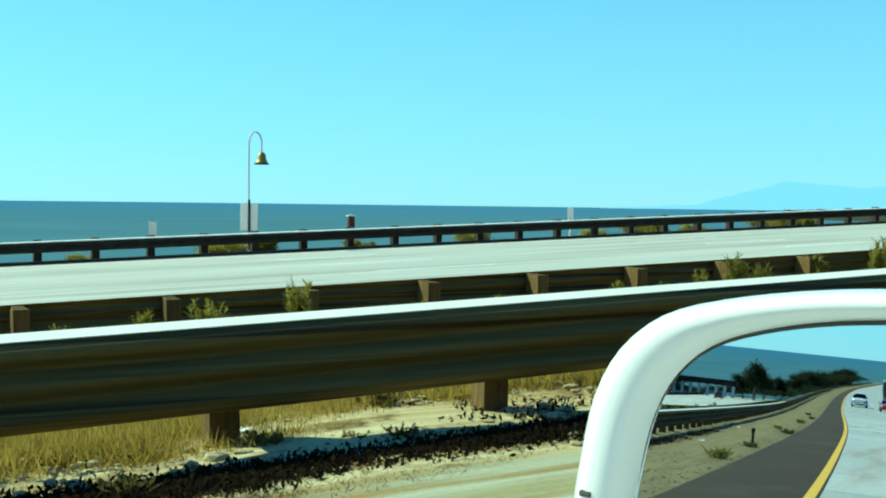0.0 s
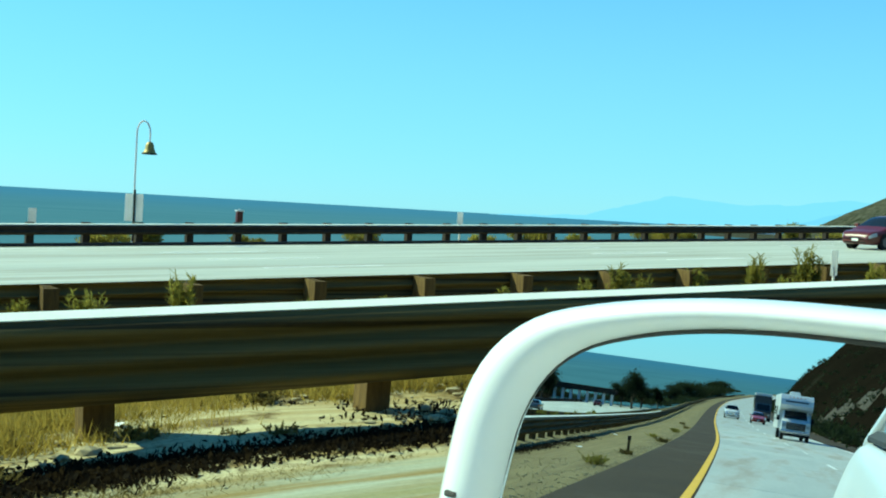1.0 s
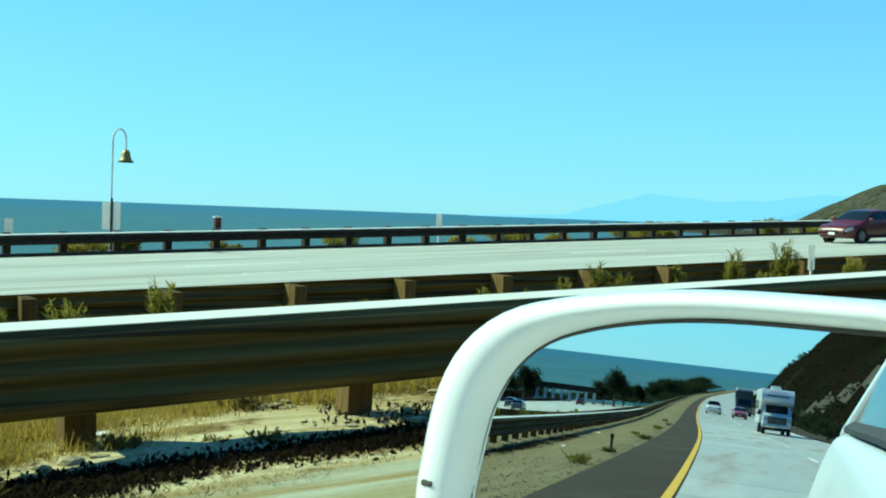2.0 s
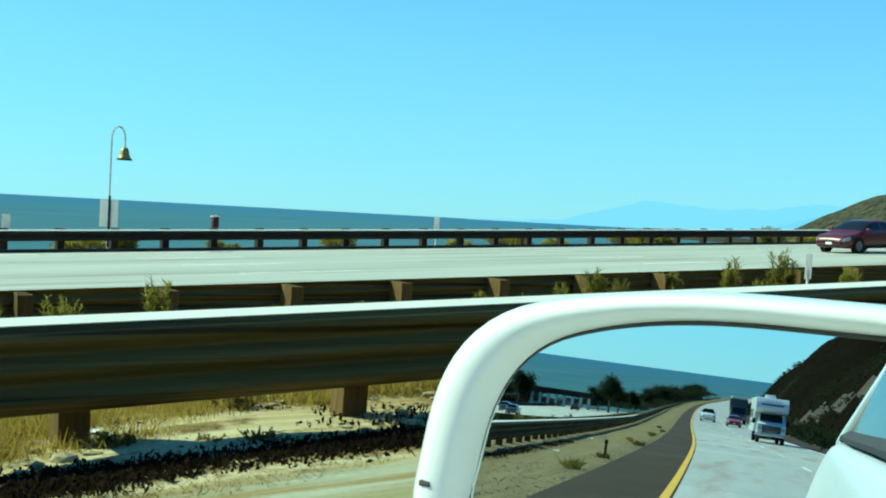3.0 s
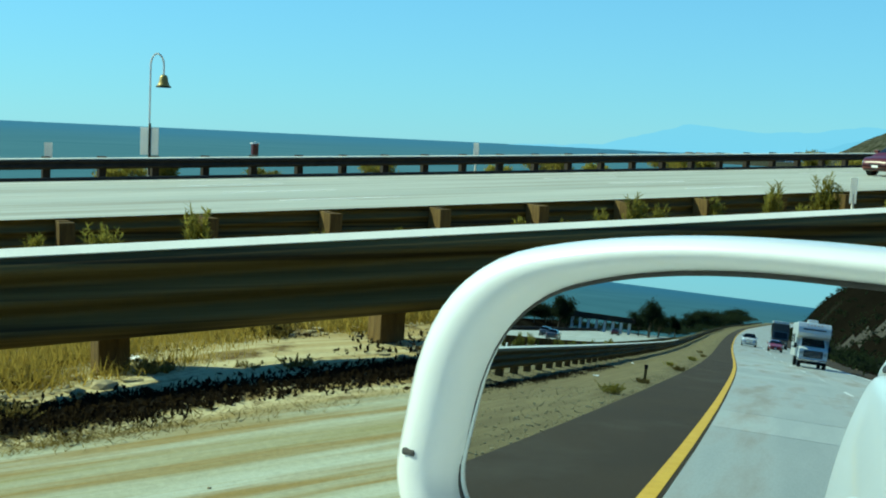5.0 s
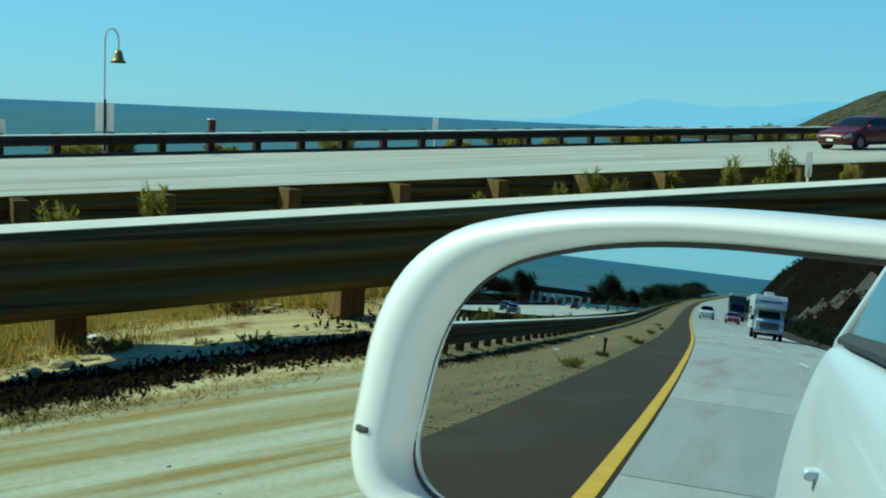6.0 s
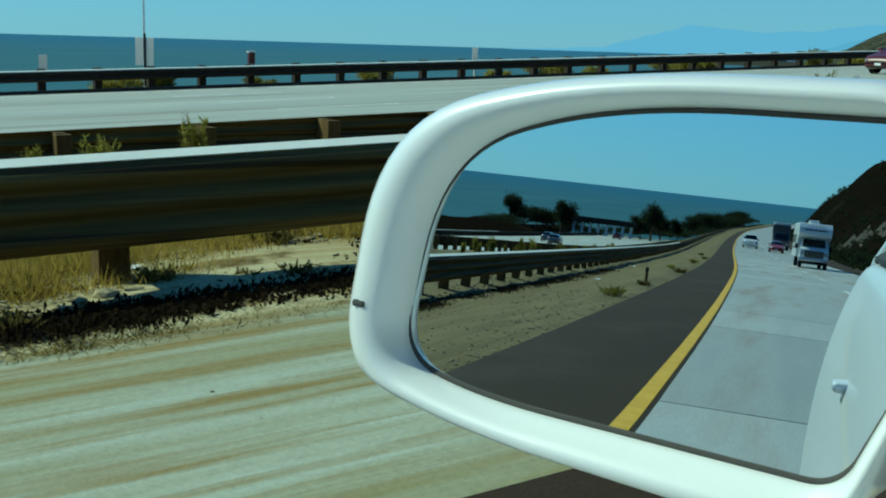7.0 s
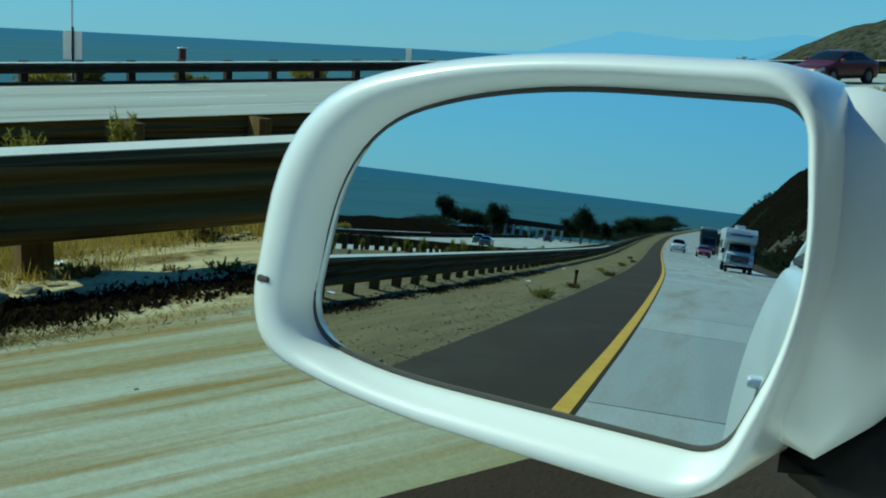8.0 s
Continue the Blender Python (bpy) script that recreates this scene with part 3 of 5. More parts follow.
guardrail("dark weathered three-wave steel barrier with a pale top edge", -6.5, -0.075, 0.70, 0.52, 3, 0.085, 1, -118.0, 64.0,
          0.20, 0.19, RUST, TIMBER, SUNLIT_EDGE)
guardrail("dark low steel barrier with square timber posts across the median", -15.25, -0.66, 0.07, 0.50, 3, 0.08, -1, -118.0, 64.0,
          0.19, 0.2, RUST, TIMBER, None)
guardrail("dark steel guardrail with closely set posts along the sea side", -40.3, -1.0, -0.24, 0.36, 2, 0.08, 1, -190.0, 118.0,
          0.16, 0.26, DARK_STEEL, DARK_STEEL, SUNLIT_EDGE, 0.075)


# ---- concrete slabs of the near carriageway ----
SLAB = 4.6
near_lanes = thing("road_slabs", "worn pale concrete slabs with dark joints on the near carriageway", "road", kind="structure")
for s0, s1 in ((-1.045, 2.895), (2.91, 7.095)):
    bm = box(bmesh.new(), 0, 0.012, -0.05, s1 - s0, SLAB - 0.012, 0.0, 0.006)
    slab_me = data_of(bm, "slab", CONCRETE)
    y = -101.0
    while y < 60:
        piece("slab", slab_me, near_lanes, along(s0, y, y + SLAB, random.Random(int(y * 7)).uniform(-0.003, 0.002)))
        y += SLAB


# ---- the car that the camera rides in, with its wing mirror ----
own_car = thing("white_car", "white car with its driver's window lowered, standing in the inner lane", "car")
own_car.matrix_basis = pose(0, 0, 0.005, 2.05, 0, -0.5)
CAR_X = 0.705


def half_to_ring(half, y, f=1.0):
    left = [(CAR_X - w * f, y, z) for w, z in half]
    right = [(CAR_X + w * f, y, z) for w, z in half[::-1]]
    return left + right


def flank(belt):
    return [(0.80, 0.26), (0.875, 0.33), (0.904, 0.45 * belt), (0.912, 0.60 * belt), (0.910, 0.72 * belt), (0.897, 0.81 * belt), (0.875, 0.89 * belt), (0.848, 0.955 * belt), (0.822, belt), (0.78, belt + 0.012)]


bm = bmesh.new()
loft(bm, [half_to_ring(flank(b), y, f) for y, b, f in ((2.3, 0.74, 0.70), (2.2, 0.86, 0.84), (1.9, 0.98, 0.94), (1.2, 1.08, 0.985), (0.85, 1.25, 0.995), (0.2, 1.325, 1.0),
                                                       (-0.4, 1.36, 1.0), (-1.0, 1.37, 0.995), (-1.5, 1.375, 0.985), (-2.0, 1.38, 0.975), (-2.4, 1.38, 0.955), (-2.75, 1.33, 0.91), (-2.95, 1.16, 0.85), (-3.02, 0.95, 0.80))])
bmesh.ops.recalc_face_normals(bm, faces=bm.faces)
shell = part("body", bm, WHITE_CAR, own_car, smooth=True)
sub = shell.modifiers.new("rounding", "SUBSURF")
sub.levels = sub.render_levels = 2
bm = box(bmesh.new(), CAR_X - 0.78, -0.36, 1.35, CAR_X + 0.78, 0.25, 1.362, 0.002)
box(bm, CAR_X - 0.75, -2.4, 1.384, CAR_X + 0.75, -0.36, 1.396, 0.002)
part("interior_trim", bm, BLACK_PLASTIC, own_car, "black interior trim")
bm = bmesh.new()
loft(bm, [[(CAR_X - w, y, z), (CAR_X - w * 0.9, y, z + 0.045), (CAR_X + w * 0.9, y, z + 0.045), (CAR_X + w, y, z), (CAR_X + w * 0.9, y, z - 0.03), (CAR_X - w * 0.9, y, z - 0.03)]
          for y, w, z in ((0.35, 0.60, 1.70), (0.0, 0.70, 1.75), (-0.8, 0.71, 1.77), (-1.7, 0.68, 1.74), (-2.25, 0.6, 1.68))])
bmesh.ops.recalc_face_normals(bm, faces=bm.faces)
part("roof", bm, WHITE_CAR, own_car, smooth=True)
for sx in (-1, 1):
    def at(w, y, z):
        return (CAR_X + sx * w, y, z)
    bm = tube(bmesh.new(), at(0.87, 1.0, 1.2), at(0.66, 0.32, 1.72), 0.045, 0.04)
    part("front_pillar", bm, WHITE_CAR, own_car, smooth=True)
    bm = tube(bmesh.new(), at(0.77, -0.42, 1.35), at(0.65, -0.5, 1.74), 0.035, 0.03)
    part("door_pillar", bm, BLACK_PLASTIC, own_car, smooth=True)
    bm = tube(bmesh.new(), at(0.72, -2.5, 1.36), at(0.59, -2.1, 1.70), 0.05, 0.045)
    part("rear_pillar", bm, WHITE_CAR, own_car, smooth=True)
    bm = bmesh.new()
    loft(bm, [[at(0.785, -0.4, 1.366), at(0.655, -0.48, 1.73), at(0.645, -2.0, 1.71), at(0.745, -2.45, 1.38)],
              [at(0.775, -0.4, 1.366), at(0.645, -0.48, 1.73), at(0.635, -2.0, 1.71), at(0.735, -2.45, 1.38)]])
    bmesh.ops.recalc_face_normals(bm, faces=bm.faces)
    part("rear_side_window", bm, TINT, own_car, "dark tinted glass")
    bm = bmesh.new()
    loft(bm, [[at(w + d, y, b + z) for d, z in ((0.000, -0.004), (-0.002, 0.006), (-0.024, 0.022), (-0.030, -0.006))] for y, w, b in ((0.42, 0.80, 1.332), (-0.1, 0.803, 1.357), (-0.4, 0.803, 1.372), (-1.2, 0.795, 1.384), (-1.7, 0.79, 1.388), (-2.3, 0.77, 1.393), (-2.55, 0.745, 1.38))])
    bmesh.ops.recalc_face_normals(bm, faces=bm.faces)
    part("window_seal", bm, TRIM_GREY, own_car, "grey trim strip below the windows")
    bm = box(bmesh.new(), CAR_X + sx * 0.866 - 0.022, -1.02, 1.206, CAR_X + sx * 0.866 + 0.022, -0.96, 1.221, 0.007)
    part("door_handle", bm, WHITE_CAR, own_car, smooth=True)
    for y in (1.42, -1.75):
        bm = tube(bmesh.new(), at(0.66, y, 0.345), at(0.905, y, 0.345), 0.345, 0.345, 32)
        bmesh.ops.bevel(bm, geom=[e for e in bm.edges if len(e.link_faces) == 2 and e.calc_face_angle(0) > 1], offset=0.03, segments=2, affect="EDGES")
        wheel = part("wheel", bm, TYRE, own_car)
        bm = tube(bmesh.new(), at(0.90, y, 0.345), at(0.912, y, 0.345), 0.23, 0.22, 24)
        part("rim", bm, ALLOY, wheel, "grey alloy rim")
bm = bmesh.new()
loft(bm, [[(CAR_X - 0.82, 0.98, 1.2), (CAR_X + 0.82, 0.98, 1.2), (CAR_X + 0.62, 0.34, 1.72), (CAR_X - 0.62, 0.34, 1.72)],
          [(CAR_X - 0.82, 0.97, 1.195), (CAR_X + 0.82, 0.97, 1.195), (CAR_X + 0.62, 0.33, 1.715), (CAR_X - 0.62, 0.33, 1.715)]])
part("windscreen", bm, TINT, own_car, "dark windscreen glass")
bm = bmesh.new()
loft(bm, [[(CAR_X - 0.74, -2.62, 1.35), (CAR_X + 0.74, -2.62, 1.35), (CAR_X + 0.56, -2.2, 1.68), (CAR_X - 0.56, -2.2, 1.68)],
          [(CAR_X - 0.74, -2.61, 1.345), (CAR_X + 0.74, -2.61, 1.345), (CAR_X + 0.56, -2.19, 1.675), (CAR_X - 0.56, -2.19, 1.675)]])
part("rear_window", bm, TINT, own_car, "dark rear glass")
for sx in (-1, 1):
    bm = box(bmesh.new(), CAR_X + sx * 0.62 - 0.17, 2.1, 0.66, CAR_X + sx * 0.62 + 0.17, 2.26, 0.78, 0.03)
    part("headlight", bm, LAMP_GLASS, own_car)
    bm = box(bmesh.new(), CAR_X + sx * 0.66 - 0.14, -3.04, 0.85, CAR_X + sx * 0.66 + 0.14, -2.9, 1.02, 0.03)
    part("tail_light", bm, RED_BRIGHT, own_car, "red lens")

# Wing mirror: u runs along the glass away from its outer end, v up, h out of the glass.
M_ORIGIN = Vector((-0.4002, 0.2342, 1.3770))
M_N = Vector((0.33283, -0.94075, 0.06492)).normalized()
M_U = Vector((0, 0, 1)).cross(M_N).normalized()
M_V = M_N.cross(M_U)
MIRROR_POSE = Matrix.Translation(M_ORIGIN) @ Matrix((M_U, M_V, M_N)).transposed().to_4x4()


def rounded(corners, radii, per=10):
    """A polygon with rounded corners, counter-clockwise, as evenly many points a corner."""
    out = []
    n = len(corners)
    for i in range(n):
        p, a, b = Vector(corners[i]), Vector(corners[i - 1]), Vector(corners[(i + 1) % n])
        ra = min(radii[i], (a - p).length * 0.48)
        rb = min(radii[i], (b - p).length * 0.48)
        s, e = p + (a - p).normalized() * ra, p + (b - p).normalized() * rb
        for k in range(per + 1):
            t = k / per
            out.append(s * (1 - t) ** 2 + p * 2 * t * (1 - t) + e * t * t)
    return out


INNER = rounded([(-0.004, -0.026), (0.040, -0.0345), (0.177, -0.035), (0.2, 0.022), (0.192, 0.083), (0.085, 0.083), (0.012, 0.060)],
                [0.022, 0.03, 0.012, 0.03, 0.014, 0.06, 0.045])
OUTER = rounded([(-0.034, -0.033), (0.030, -0.0455), (0.181, -0.0505), (0.2050, 0.016), (0.2010, 0.0945), (0.076, 0.0945), (-0.019, 0.072)],
                [0.030, 0.04, 0.024, 0.04, 0.028, 0.07, 0.055])
HUB = Vector((0.115, 0.025))


def ring(f, h, scale=1.0, shift=0.0, tall=None):
    """One outline of the housing: f runs from the glass's edge to the outer edge; below and inboard the lip crests nearer the outer edge."""
    out = []
    for a, b in zip(INNER, OUTER):
        d = Vector((b.x - HUB.x, (b.y - HUB.y) * 1.6)).normalized()
        lip = max(0.0, min(1.0, 0.25 + 1.1 * (0.75 * d.x - d.y)))
        g = f + 1.0 * lip * f * (1 - f) if 0 < f < 1 else f
        p = a * (1 - g) + b * g
        out.append((HUB.x + shift + (p.x - HUB.x) * scale, HUB.y + (p.y - HUB.y) * (scale if tall is None else tall), h * (1 + 0.15 * lip) if 0 < f < 0.9 else h))
    return out


bm = bmesh.new()
loft(bm, [ring(-0.02, -0.006), ring(-0.02, 0.001), ring(0.02, 0.0040), ring(0.14, 0.0105), ring(0.30, 0.0135), ring(0.50, 0.0145), ring(0.70, 0.0125), ring(0.86, 0.008),
          ring(0.96, 0.001), ring(1.0, -0.010), ring(1.0, -0.03), ring(1.0, -0.055, 0.97, 0.004), ring(1.0, -0.08, 0.88, 0.012), ring(1.0, -0.1, 0.72, 0.022),
          ring(1.0, -0.113, 0.45, 0.03), ring(1.0, -0.117, 0.12, 0.034)], caps=True)
bmesh.ops.recalc_face_normals(bm, faces=bm.faces)
wing = part("wing_mirror", bm, MIRROR_SHELL, own_car, "white door mirror housing with a rounded rim", smooth=True)
wing.matrix_basis = own_car.matrix_basis.inverted() @ MIRROR_POSE
# Dark ring: the gap, widened above and below as the lip's painted shade.
bm = bmesh.new()
loft(bm, [ring(0.012, 0.0), ring(0.012, 0.0006), ring(0.0, 0.0009, 0.998, 0.0, 0.982), ring(0.0, 0.0006, 0.994, 0.0, 0.964), ring(0.0, 0.0, 0.993, 0.0, 0.962)], caps=False)
part("gap_shade", bm, DARK_GAP, wing, "dark gap round the glass, with the rim's shade painted in")
bm = bmesh.new()
loft(bm, [ring(0.0, -0.003), ring(0.0, 0.0)])
bmesh.ops.recalc_face_normals(bm, faces=bm.faces)
part("mirror_glass", bm, MIRROR, wing, "flat silvered glass")
bm = box(bmesh.new(), -0.0190, -0.0056, 0.006, -0.0125, -0.0026, 0.0150, 0.0012)
part("seam_gap", bm, DARK_GAP, wing, "short dark seam in the rim")
bm = bmesh.new()


def arm_ring(u, v0, v1, h0, h1):
    return [(p.x * 0 + u, p.y, p.z) for p in [Vector((u, v0 + 0.012, h0)), Vector((u, v0, h0 - 0.015)), Vector((u, v0, h1 + 0.015)), Vector((u, v0 + 0.012, h1)),
                                             Vector((u, v1 - 0.015, h1)), Vector((u, v1, h1 + 0.02)), Vector((u, v1, h0 - 0.02)), Vector((u, v1 - 0.015, h0))]]


loft(bm, [arm_ring(0.17, -0.030, 0.088, -0.020, -0.09), arm_ring(0.2010, -0.033, 0.089, -0.004, -0.095), arm_ring(0.216, -0.020, 0.084, -0.012, -0.1), arm_ring(0.236, 0.006, 0.075, -0.028, -0.105),
          arm_ring(0.27, 0.024, 0.066, -0.054, -0.12), arm_ring(0.32, 0.030, 0.060, -0.085, -0.13)])
bmesh.ops.recalc_face_normals(bm, faces=bm.faces)
part("mirror_arm", bm, MIRROR_SHELL, wing, "white mirror arm", smooth=True)
bm = bmesh.new()
loft(bm, [arm_ring(0.185, -0.050, -0.030, -0.035, -0.09), arm_ring(0.203, -0.056, -0.026, -0.030, -0.1), arm_ring(0.216, -0.056, -0.012, -0.030, -0.1), arm_ring(0.236, -0.050, 0.014, -0.040, -0.107), arm_ring(0.27, -0.042, 0.032, -0.060, -0.122), arm_ring(0.33, -0.034, 0.040, -0.086, -0.132)])
bmesh.ops.recalc_face_normals(bm, faces=bm.faces)
part("mirror_foot", bm, BLACK_PLASTIC, wing, "black plastic mirror foot", smooth=True)


# ---- other vehicles ----
def quad_on(corners, s0, s1, t0, t1, lift):
    """A thin pane laid on a four-cornered face, corners as bottom-left, bottom-right, top-right, top-left."""
    a, b, c, d = [Vector(p) for p in corners]
    nrm = (b - a).cross(d - a).normalized()

    def at(s, t):
        return (a * (1 - s) + b * s) * (1 - t) + (d * (1 - s) + c * s) * t
    bm = bmesh.new()
    front = [at(s, t) + nrm * lift for s, t in ((s0, t0), (s1, t0), (s1, t1), (s0, t1))]
    back = [p - nrm * (lift + 0.02) for p in front]
    loft(bm, [back, front])
    bmesh.ops.recalc_face_normals(bm, faces=bm.faces)
    return bm


def wheel_parts(owner, x, y, r, width, sx):
    bm = tube(bmesh.new(), (x - sx * width, y, r), (x, y, r), r, r, 24)
    bmesh.ops.bevel(bm, geom=[e for e in bm.edges if e.calc_face_angle(0) > 1], offset=0.025, segments=1, affect="EDGES")
    w = part("wheel", bm, TYRE, owner)
    bm = tube(bmesh.new(), (x - sx * 0.01, y, r), (x + sx * 0.008, y, r), r * 0.66, r * 0.62, 18)
    for k in range(5):
        a = 2 * math.pi * k / 5
        tube(bm, (x + sx * 0.01, y, r), (x + sx * 0.016, y + 0.6 * r * math.cos(a), r + 0.6 * r * math.sin(a)), 0.03, 0.022, 5)
    part("rim", bm, ALLOY, w, "silver rim")


def soft_line(points):
    """A smooth height line through (y, z) points that never overshoots them."""
    xs = [p[0] for p in points]
    zs = [p[1] for p in points]
    sl = [(zs[i + 1] - zs[i]) / (xs[i + 1] - xs[i]) for i in range(len(xs) - 1)]
    tan = [sl[0]] + [0.0 if a * b <= 0 else 2 * a * b / (a + b) for a, b in zip(sl, sl[1:])] + [sl[-1]]

    def at(x):
        i = 0
        while i < len(xs) - 2 and x > xs[i + 1]:
            i += 1
        h = xs[i + 1] - xs[i]
        u = max(0.0, min(1.0, (x - xs[i]) / h))
        return (zs[i] * (2 * u ** 3 - 3 * u ** 2 + 1) + tan[i] * h * (u ** 3 - 2 * u ** 2 + u) + zs[i + 1] * (3 * u ** 2 - 2 * u ** 3) + tan[i + 1] * h * (u ** 3 - u ** 2))
    return at


def vehicle(name, label, paint, length, width, belt, height, nose, cab, tail_z, kind="car", bed=False):
    """A car facing +y: a lofted body, a glazed cabin and its fittings. cab: the cabin's y at the screen's foot and top, the back's top and foot."""
    car = thing(name, label, kind)
    hw, hl = width / 2, length / 2
    lid = tail_z + 0.03
    ztop = soft_line([(-hl, tail_z * 0.80), (-hl + 0.06, tail_z * 0.95), (-hl + 0.25, tail_z), (cab[3] - 0.04, lid), (cab[2], height - 0.045), ((cab[1] + cab[2]) / 2, height), (cab[1], height - 0.04),
                      (cab[0], belt + 0.015), (hl - 0.75, nose * 1.03), (hl - 0.3, nose * 0.97), (hl - 0.08, nose * 0.85), (hl, nose * 0.70)])
    zbelt = soft_line([(-hl, tail_z * 0.74), (-hl + 0.25, tail_z - 0.05), (cab[3], (belt + tail_z) / 2 - 0.02), (cab[2], belt + 0.02), (cab[1], belt), (cab[0], belt - 0.035), (hl - 0.75, nose * 0.97),
                       (hl - 0.3, nose * 0.90), (hl - 0.08, nose * 0.79), (hl, nose * 0.64)])
    wide = soft_line([(-hl, 0.80), (-hl + 0.2, 0.93), (-hl + 0.7, 0.985), (0, 1.0), (hl - 0.9, 0.99), (hl - 0.35, 0.94), (hl - 0.1, 0.83), (hl, 0.70)])
    low = soft_line([(-hl, 0.34), (-hl + 0.3, 0.24), (hl - 0.3, 0.22), (hl, 0.28)])
    ys = sorted(set([round(v, 3) for v in np.linspace(-hl, hl, 46)] + [round(v, 3) for v in (cab[0], cab[1], cab[2], cab[3], hl - 0.04, hl - 0.15, -hl + 0.05)]))
    rows, cabin = [], []
    for y in ys:
        zb, zt, w, lo = zbelt(y), ztop(y), wide(y) * hw, low(y)
        k = max(0.0, min(1.0, (zt - zb - 0.05) / (height - belt - 0.05)))
        wr = w * (0.90 - 0.21 * k)
        zr = zb + (zt - zb) * (0.70 + 0.20 * k)
        half = [(0.90 * w, lo), (0.97 * w, lo + 0.07), (1.0 * w, lo + 0.22), (1.0 * w, zb * 0.78), (0.985 * w, zb * 0.9), (0.955 * w, zb - 0.005)]
        half += [(0.945 * w + (wr - 0.945 * w) * u + 0.02 * k * math.sin(math.pi * u), zb + 0.012 * k + (zr - zb) * u) for u in (0.12, 0.5, 0.88)]
        half += [(wr, zr), (0.80 * wr, zt - 0.018), (0.40 * wr, zt)]
        rows.append([(-x, y, z) for x, z in half] + [(x, y, z) for x, z in half[::-1]])
        cabin.append(k)
    n = len(rows[0])
    groups = {}
    pillar = cab[1] - (cab[1] - cab[2]) * (0.42 if not bed else 0.62)
    for i in range(len(ys) - 1):
        ym = (ys[i] + ys[i + 1]) / 2
        for j in range(n):
            side = "left" if j < n // 2 else "right"
            q = j if j < n // 2 else n - 2 - j
            kind_of = "body"
            if j == n - 1:
                pass
            elif q in (6, 7) and min(cabin[i], cabin[i + 1]) > 0.22 and cab[3] + 0.1 < ym < cab[0] - 0.1 and abs(ym - pillar) > 0.045:
                kind_of = "side_window " + side + ("front" if ym > pillar else "rear")
            elif q >= 9 and cab[1] + 0.03 < ym < cab[0] - 0.05:
                kind_of = "windscreen"
            elif q >= 9 and cab[3] + 0.05 < ym < cab[2] - 0.03:
                kind_of = "rear_window"
            elif q in (3, 4) and hl - 0.42 < ym < hl - 0.05:
                kind_of = "headlight " + side
            elif q in (3, 4) and ym < -hl + 0.2:
                kind_of = "tail_light " + side
            groups.setdefault(kind_of, []).append((i, j))
    looks = {"body": (paint, ""), "side_window": (TINT, "dark glass"), "windscreen": (TINT, "dark glass"), "rear_window": (TINT, "dark glass"), "headlight": (LAMP_GLASS, "clear lens"), "tail_light": (RED_BRIGHT, "red lens")}
    for key, cells in groups.items():
        bm = bmesh.new()
        made = {}

        def corner(i, j):
            if (i, j) not in made:
                made[(i, j)] = bm.verts.new(rows[i][j])
            return made[(i, j)]
        for i, j in cells:
            bm.faces.new((corner(i, j), corner(i + 1, j), corner(i + 1, (j + 1) % n), corner(i, (j + 1) % n)))
        if key == "body":
            bm.faces.new([corner(0, j) for j in range(n)])
            bm.faces.new([corner(len(ys) - 1, j) for j in range(n)][::-1])
            bmesh.ops.recalc_face_normals(bm, faces=bm.faces)
        look_of = looks[key.split()[0]]
        part(key.split()[0], bm, look_of[0], car, look_of[1], smooth=True)
    r = 0.33 if not bed else 0.39
    for sx in (-1, 1):
        for y in (hl - 0.92, -hl + 0.98):
            bm = tube(bmesh.new(), (sx * (hw - 0.02), y, r), (sx * (hw + 0.004), y, r), r * 1.16, r * 1.16, 24)
            part("wheel_arch", bm, BLACK_PLASTIC, car, "dark wheel arch")
            wheel_parts(car, sx * (hw + 0.012), y, r, 0.22, sx)
        bm = box(bmesh.new(), sx * (hw + 0.09) - 0.1, cab[0] - 0.34, belt - 0.02, sx * (hw + 0.09) + 0.1, cab[0] - 0.2, belt + 0.13, 0.035)
        part("door_mirror", bm, paint, car)
        for y in (cab[1] - 0.95, cab[1] - 1.85):
            bm = box(bmesh.new(), sx * hw * 0.985 - 0.02, y, belt * 0.8, sx * hw * 0.985 + 0.025, y + 0.2, belt * 0.8 + 0.03, 0.008)
            part("door_handle", bm, paint, car)
        bm = box(bmesh.new(), sx * hw * 0.99 - 0.015, -hl + 1.5, 0.26, sx * hw * 0.99 + 0.004, hl - 1.45, 0.33, 0.01)
        part("sill", bm, BLACK_PLASTIC, car, "black sill")
    bm = box(bmesh.new(), -hw * 0.36, hl - 0.06, nose * 0.56, hw * 0.36, hl + 0.004, nose * 0.66, 0.02)
    part("grille", bm, BLACK_PLASTIC, car, "black grille")
    bm = box(bmesh.new(), -hw * 0.6, hl - 0.1, nose * 0.34, hw * 0.6, hl + 0.008, nose * 0.42, 0.02)
    part("lower_intake", bm, BLACK_PLASTIC, car, "black air intake")
    bm = box(bmesh.new(), -0.16, hl + 0.004, nose * 0.46, 0.16, hl + 0.014, nose * 0.46 + 0.1, 0.004)
    part("number_plate", bm, POST_WHITE, car, "blank white plate")
    if bed:
        for sx in (-1, 1):
            bm = box(bmesh.new(), sx * hw * 0.93 - 0.05, -hl + 0.05, tail_z - 0.06, sx * hw * 0.93 + 0.05, cab[3] - 0.02, tail_z + 0.16, 0.02)
            part("bed_side", bm, paint, car)
        bm = box(bmesh.new(), -hw * 0.9, -hl + 0.03, tail_z - 0.3, hw * 0.9, -hl + 0.09, tail_z + 0.15, 0.02)
        part("tailgate", bm, paint, car)
        bm = box(bmesh.new(), -hw * 0.92, hl - 0.02, 0.42, hw * 0.92, hl + 0.07, 0.62, 0.03)
        part("bumper", bm, CHROME, car, "chrome bumper")
